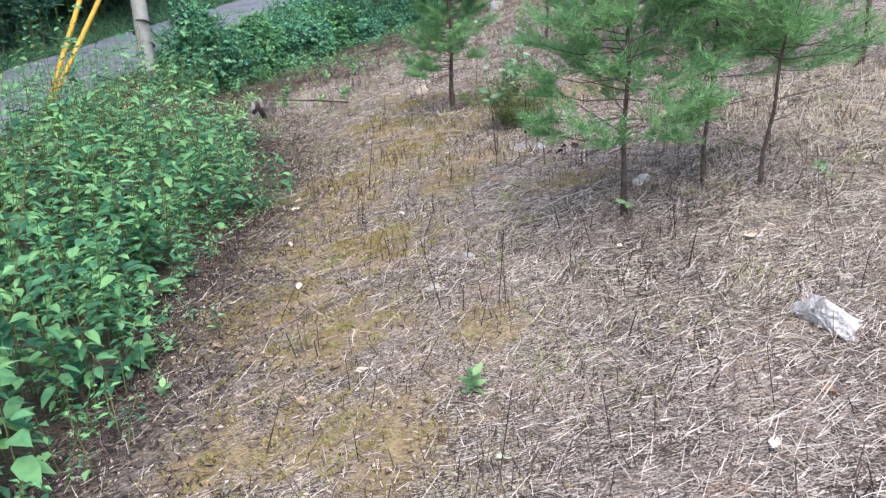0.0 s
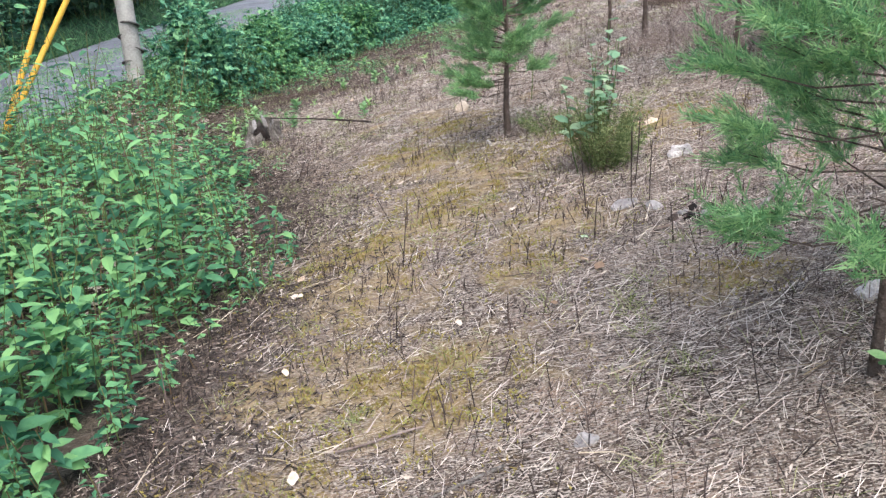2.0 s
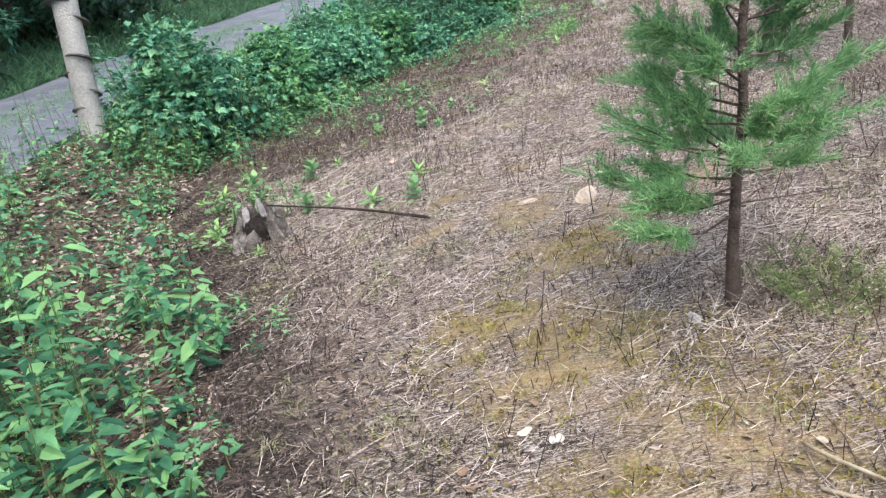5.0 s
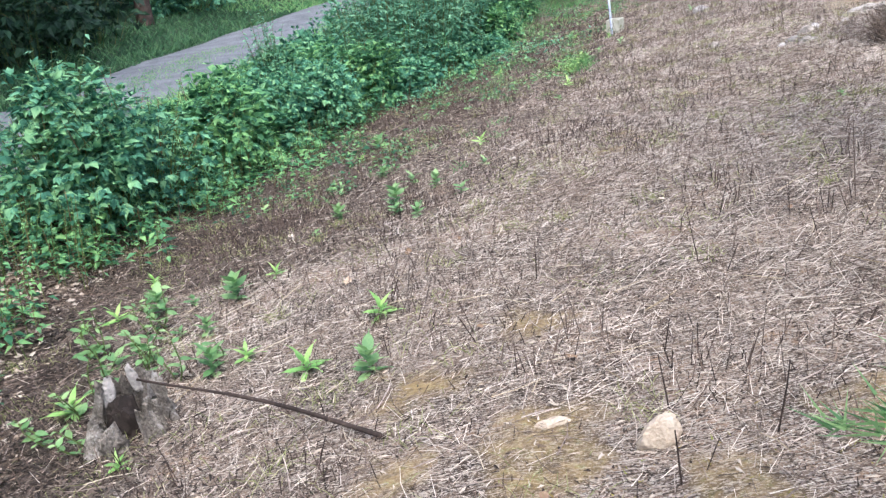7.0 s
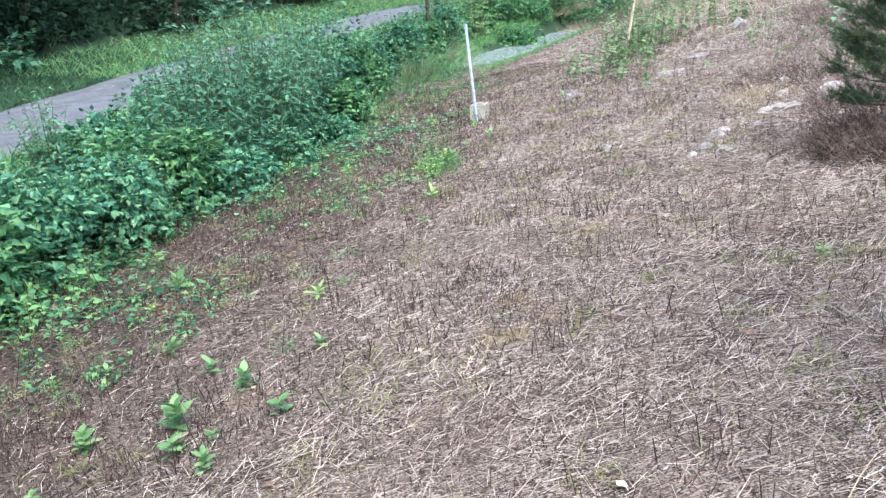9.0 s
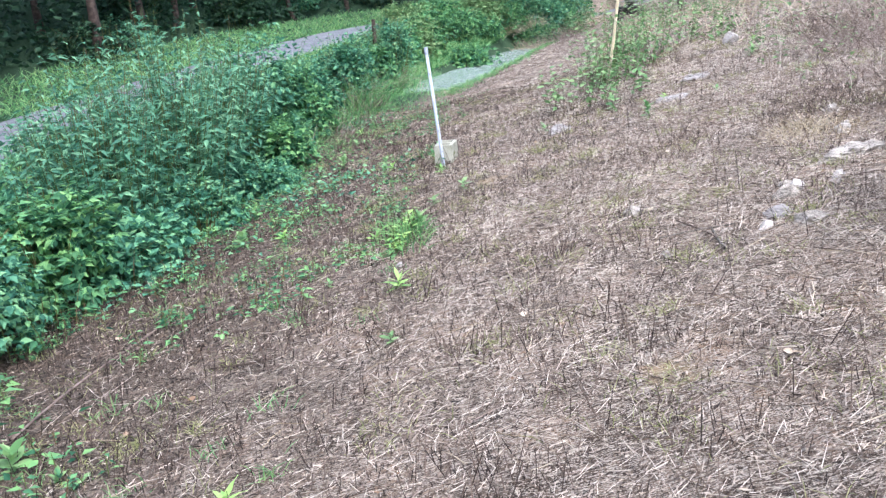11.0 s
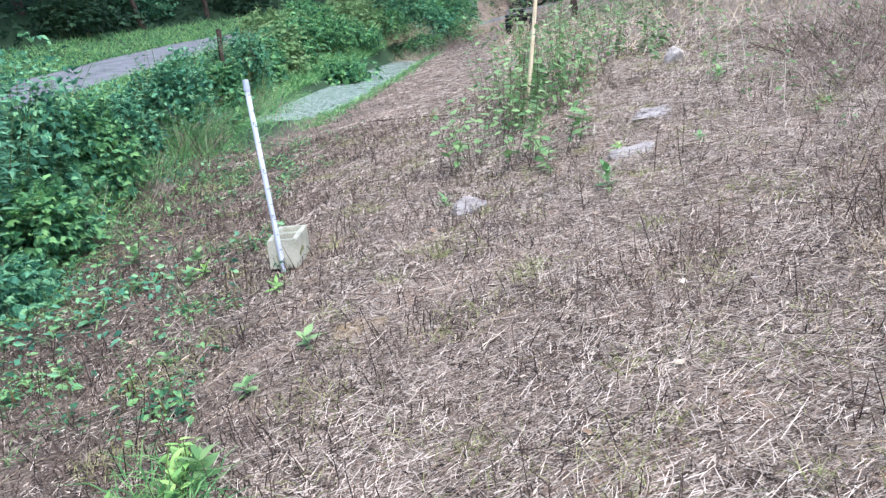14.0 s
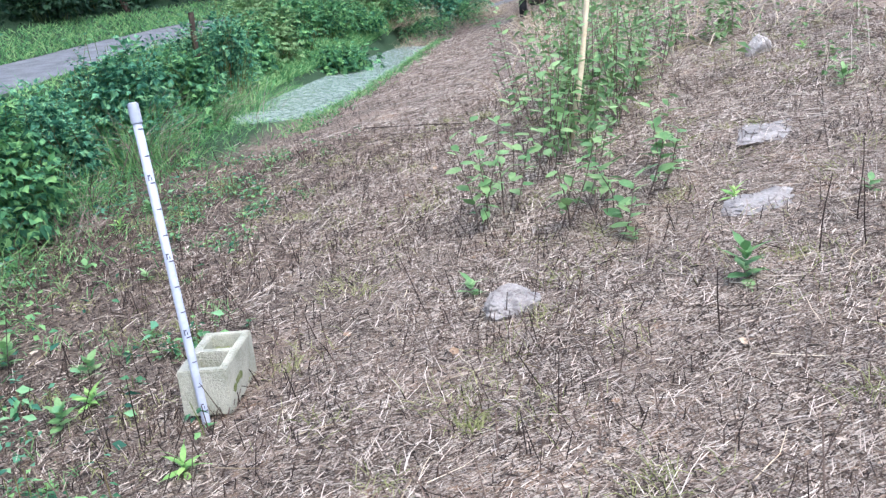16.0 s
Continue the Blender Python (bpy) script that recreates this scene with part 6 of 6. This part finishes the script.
broad_plant(spot(0.33, 9.15), 0.85, BIG_LEAF, 7, "thin broad-leaved weed beside the strip", 4, 1, 0.08, 0.5)
# the clump round the leaning cane
for k, (x, y, h, s) in enumerate([(3.05, 20.75, 0.55, 3), (3.0, 21.4, 0.75, 4), (3.3, 21.0, 0.6, 3), (3.6, 22.0, 0.9, 5), (3.95, 22.3, 1.05, 5), (3.2, 20.45, 0.35, 2), (3.65, 20.9, 0.45, 2), (4.2, 22.9, 1.0, 5), (3.4, 21.7, 0.8, 4), (4.6, 23.5, 0.9, 5), (2.75, 21.2, 0.6, 3), (5.2, 24.2, 1.0, 5), (3.9, 21.2, 0.5, 2)]):
    broad_plant(spot(x, y), h, MID_LEAF, 11, "clump of tall light green weeds beside a dead cane", 20 + k, s, 0.16, 0.2, TWIG, size=1.5)


for k, (x, y, w, h, n) in enumerate([(3.75, 22.2, 0.3, 1.0, 5), (4.25, 22.8, 0.35, 1.3, 7), (4.9, 23.5, 0.5, 1.2, 7), (5.6, 24.4, 0.6, 1.2, 7), (6.6, 25.2, 0.7, 1.1, 8)]):
    tall_herbs(spot(x, y), (w, w, h), 170 + k, "upright light green weeds growing round a dead cane", n, 0.12, "weeds round the dead cane", LEAF_SOFT)


def rosette(name, label, leaf_mesh, n, tilt, category="weed", size=1.0, seed=0, rise=0.0):
    r = random.Random(seed)
    ob = tagged(new(name), label, category, "weed seedlings on the strip")
    for k in range(n):
        lf = new("leaf", leaf_mesh)
        lf.parent = ob
        f = k / n
        lf.matrix_local = pose(0, 0, 0.005 + rise * f, tilt + 45 * f + r.uniform(-10, 10), r.uniform(-15, 15), 137.5 * k + r.uniform(-15, 15)) @ Matrix.Scale(size * r.uniform(0.7, 1.1), 4)
    return ob


LIGHT_WEED = "small light green weed sprouting through the straw"
kinds = [rosette("weed_seedling", LIGHT_WEED, LANCE, 11, 15, seed=1, rise=0.04), rosette("weed_seedling", "small round-leaved green seedling in the straw", MID_LEAF, 7, 5, seed=2, rise=0.05, size=0.8), rosette("weed_seedling", "low bright green leafy clump in the straw", MID_LEAF, 14, 10, seed=3, rise=0.10)]
SEEDLINGS = [(-2.31, 11.65), (-2.84, 11.77), (-2.62, 11.78), (-2.53, 11.29), (-3.1, 11.74), (-2.0, 10.77), (-2.15, 10.7), (-2.8, 11.06), (-3.28, 11.66), (-1.92, 13.01), (-1.46, 12.71), (-2.68, 13.72), (-2.14, 11.94), (-3.09, 12.32), (-2.02, 12.62), (-1.35, 10.91), (-1.29, 12.5), (-2.8, 10.56), (-1.64, 10.48), (-1.33, 10.32), (-2.06, 13.94), (-2.34, 10.03), (-1.69, 13.98),
    (-2.02, 13.72), (-1.93, 13.04), (-1.46, 12.79), (-1.72, 14.02), (-1.2, 13.22), (-1.41, 13.54), (-1.29, 12.75), (-1.0, 12.84), (-2.02, 14.97), (-1.91, 15.33), (-0.83, 13.46), (-0.86, 14.39), (-0.07, 15.51), (0.47, 17.75), (1.64, 13.02), (-2.35, 13.92), (-1.66, 15.12), (-2.65, 10.7)]
SEEDLINGS_FAR = [(-0.89, 19.96), (-0.61, 18.71), (-0.19, 19.48), (0.7, 18.37), (0.63, 21.08), (0.12, 17.77), (0.11, 16.48), (-0.31, 16.91), (0.89, 24.51), (0.37, 19.19), (5.24, 19.79), (5.67, 21.66), (1.03, 18.67), (-0.97, 18.85), (0.66, 20.7), (0.55, 20.55), (0.57, 21.16), (0.47, 23.03), (2.36, 20.36), (3.19, 20.34), (3.83, 20.43), (6.51, 23.0), (0.0, 23.94), (0.66, 24.21), (0.89, 22.38), (0.17, 21.61), (3.24, 19.59), (1.04, 19.77), (4.21, 19.95), (0.92, 21.29),
    (0.04, 2.69), (1.87, 4.03), (-1.34, 3.21), (-1.54, 3.62), (-2.34, 11.2), (-1.48, 12.95)]
pick = random.Random(11)
used = set()
for x, y in SEEDLINGS + SEEDLINGS_FAR:
    k = pick.choice((0, 1, 1, 2))
    m = pose(*spot(x, y), 0, 0, pick.uniform(0, 360)) @ Matrix.Scale(pick.uniform(0.75, 1.4), 4)
    if k in used:
        c = copy_thing(kinds[k], m)
        c.scale = m.to_scale()
    else:
        kinds[k].matrix_world = m
        used.add(k)
# leafy sprouts crowding the stump
for k, (x, y, h) in enumerate([(-2.72, 10.5, 0.22), (-2.8, 10.3, 0.18), (-2.62, 10.25, 0.16), (-2.35, 10.72, 0.30), (-2.55, 10.85, 0.26), (-2.2, 10.85, 0.14)]):
    broad_plant(spot(x, y), h, MID_LEAF, 7, "leafy green sprout crowding the rotten stump", 140 + k, 2, 0.06, 0.2, size=0.9)
# denser tufts in the middle of the strip
for k, (x, y, h) in enumerate([(0.3, 17.5, 0.2), (0.37, 17.75, 0.23), (0.26, 17.35, 0.15), (0.38, 17.95, 0.15), (-2.75, 10.75, 0.3), (-2.95, 11.2, 0.34), (-2.6, 11.0, 0.26), (-2.75, 11.5, 0.3)]):
    broad_plant(spot(x, y), h, LANCE if k < 4 else MID_LEAF, 8, "bright green weed tuft rising from the straw", 120 + k, 4, 0.08, 0.15, size=1.0)


# ---- fallen leaves ----
FLAT_LEAF = leaf_shape(0.09, 0.055, 0.006, -0.05)
FLAT_LEAF.materials.append(DRY_LEAF)
GREEN_FALLEN = leaf_shape(0.11, 0.065, 0.005, -0.04)
GREEN_FALLEN.materials.append(mat("pale_green_leaf", [(0.30, 0.42, 0.24), (0.45, 0.56, 0.36), (0.55, 0.64, 0.46)], 14, 0.6, obj_random=0.4))
r = random.Random(3)
for x, y, green in [(0.25, 5.62, 1), (0.1, 2.24, 1), (-1.04, 3.45, 0), (-1.16, 3.56, 0), (-0.44, 3.0, 0), (-0.66, 2.88, 0), (-0.94, 7.3, 0), (0.26, 5.2, 0), (0.88, 1.99, 0), (-1.13, 5.7, 0), (1.34, 3.44, 0), (1.11, 2.23, 0), (-1.2, 5.94, 0), (-1.52, 6.28, 0), (-0.66, 7.35, 0), (-0.1, 6.39, 0), (0.03, 7.04, 0), (0.24, 5.31, 0), (-0.33, 4.97, 0), (-0.72, 7.42, 0), (-1.6, 11.4, 0), (-1.0, 12.2, 0), (-0.5, 10.0, 0), (0.6, 11.0, 0), (2.65, 22.4, 0), (1.3, 14.2, 0), (0.9, 12.4, 0)]:
    lf = new("fallen_leaf", GREEN_FALLEN if green else FLAT_LEAF)
    s = r.uniform(0.45, 0.95)
    lf.matrix_world = pose(*spot(x, y, 0.018), r.uniform(-12, 12), r.uniform(-12, 12), r.uniform(0, 360)) @ Matrix.Scale(s, 4)
    tagged(lf, "pale green fallen leaf on the straw" if green else "curled tan fallen leaf on the straw", "leaf", "fallen leaves")


# small pale leaves and shreds that lie all over the strip
for k in range(70):
    y = r.uniform(2.0, 25.0)
    x = float(veg_x(y)) + 0.2 + r.uniform(0, 1) * 5.0
    lf = new("fallen_leaf", FLAT_LEAF)
    lf.matrix_world = pose(*spot(x, y, 0.02), r.uniform(-20, 20), r.uniform(-20, 20), r.uniform(0, 360)) @ Matrix.Scale(r.uniform(0.35, 0.8), 4)
    tagged(lf, "curled tan fallen leaf on the straw", "leaf", "fallen leaves")


# ---- tall dark dead stalks and far weeds ----
def make_tall_stalks():
    b = Batch()
    n = 130
    y = rng.uniform(3.5, 24, n)
    x = edge_x(y) + rng.uniform(1.8, 7.5, n)
    keep = ~((y > 8.5) & (y < 14.5) & (x < edge_x(y) + 3.6))
    x, y = x[keep], y[keep]
    p = on_ground(x, y, -0.01)
    h = rng.uniform(0.10, 0.32, len(x))
    b.stalks(p, p + dirs(len(x), 0.93, 0.999) * h[:, None], 0.0024, 0.0014)
    tagged(b.done("dead_stalks", STUB), "thin upright dark dead stalks on the slope", "stalks", kind="stuff")


make_tall_stalks()


def make_hill_weeds():
    bl, bs = Batch(), Batch()
    n = 520
    y = rng.uniform(22.5, 40, n)
    x = edge_x(y) + 3.3 + rng.uniform(0, 1, n) ** 0.8 * 12
    h = rng.uniform(0.3, 1.0, n)
    weed_mass(bl, bs, x, y, h, 0.13, 7)
    n = 120
    y = rng.uniform(17.5, 24, n)
    x = edge_x(y) + rng.uniform(5.5, 12, n)
    weed_mass(bl, bs, x, y, rng.uniform(0.1, 0.45, n), 0.10, 5)
    tagged(bl.done("hill_weed_leaves", LEAF_SOFT), "light green weeds on the far slope", "weeds", kind="stuff")
    tagged(bs.done("hill_weed_stems", STRAW), "dry stems among the far weeds", "weeds", kind="stuff")
    m = 2600
    y = rng.uniform(24, 44, m)
    x = edge_x(y) + 3.0 + rng.uniform(0, 13, m)
    make_grass("dry_grass", m, x, y, 0.2, 0.7, 0.006, STRAW_GOLD, "tall dry golden grass on the far slope")
    m = 500
    y = rng.uniform(16.5, 23, m)
    x = edge_x(y) + rng.uniform(5.8, 12, m)
    make_grass("dry_grass", m, x, y, 0.1, 0.4, 0.003, STRAW, "tall dry golden grass on the slope")


make_hill_weeds()
# dark cedar bush with brush under it, where the slope steepens
pine(spot(3.12, 14.6), 1.45, 0.12, 0.5, 40, 50000, 0.03, label="dark green bushy cedar on the slope", tone=CEDAR)
brush(spot(3.0, 14.5), (0.45, 0.5, 0.45), 1500, 790, "dark tangle of dead stems under the cedar", BROWN_STALK)
brush(spot(3.0, 14.7), (0.4, 0.5, 0.4), 700, 791, GREY_BRUSH)
# dry brush beyond the pond
for k, (x, y, s) in enumerate([(10.8, 45.5, 1.3), (9.6, 47.5, 1.6), (12.5, 48.5, 1.5), (8.2, 49.5, 1.6), (15.5, 47.0, 1.4)]):
    brush(spot(x, y), (s, s, s * 0.8), 900, 800 + k, "tangle of tan dead brush at the end of the pond", STRAW_GOLD if k % 2 else TWIG)
for k, (x, y) in enumerate([(0.15, 24.3), (-0.4, 22.9), (0.95, 26.5), (-1.6, 20.4)]):
    brush(spot(x, y), (0.4, 0.4, 0.4), 350, 820 + k, "dead grey stems at the foot of the brambles", TWIG)
for k, (x, y, h, s) in enumerate([(4.5, 22.8, 1.2, 6), (5.0, 23.3, 1.1, 6), (5.6, 24.0, 1.2, 6), (4.0, 23.4, 1.1, 5), (6.3, 24.8, 1.1, 6)]):
    broad_plant(spot(x, y), h, MID_LEAF, 14, "thick stand of tall light green weeds", 160 + k, s, 0.25, 0.15, TWIG, size=1.35)
# trees on the hill, behind
for k, (x, y) in enumerate([(15, 33), (18, 38), (17, 27), (22, 45), (20, 21), (16, 14), (19, 8), (14.5, 41), (24, 52)]):
    woods_tree(spot(x, y), 8.0, 0.09 + 0.02 * (k % 3), 2.4, 1100, 500 + k, "slim forest tree standing on the brushy slope", "trees on the slope")
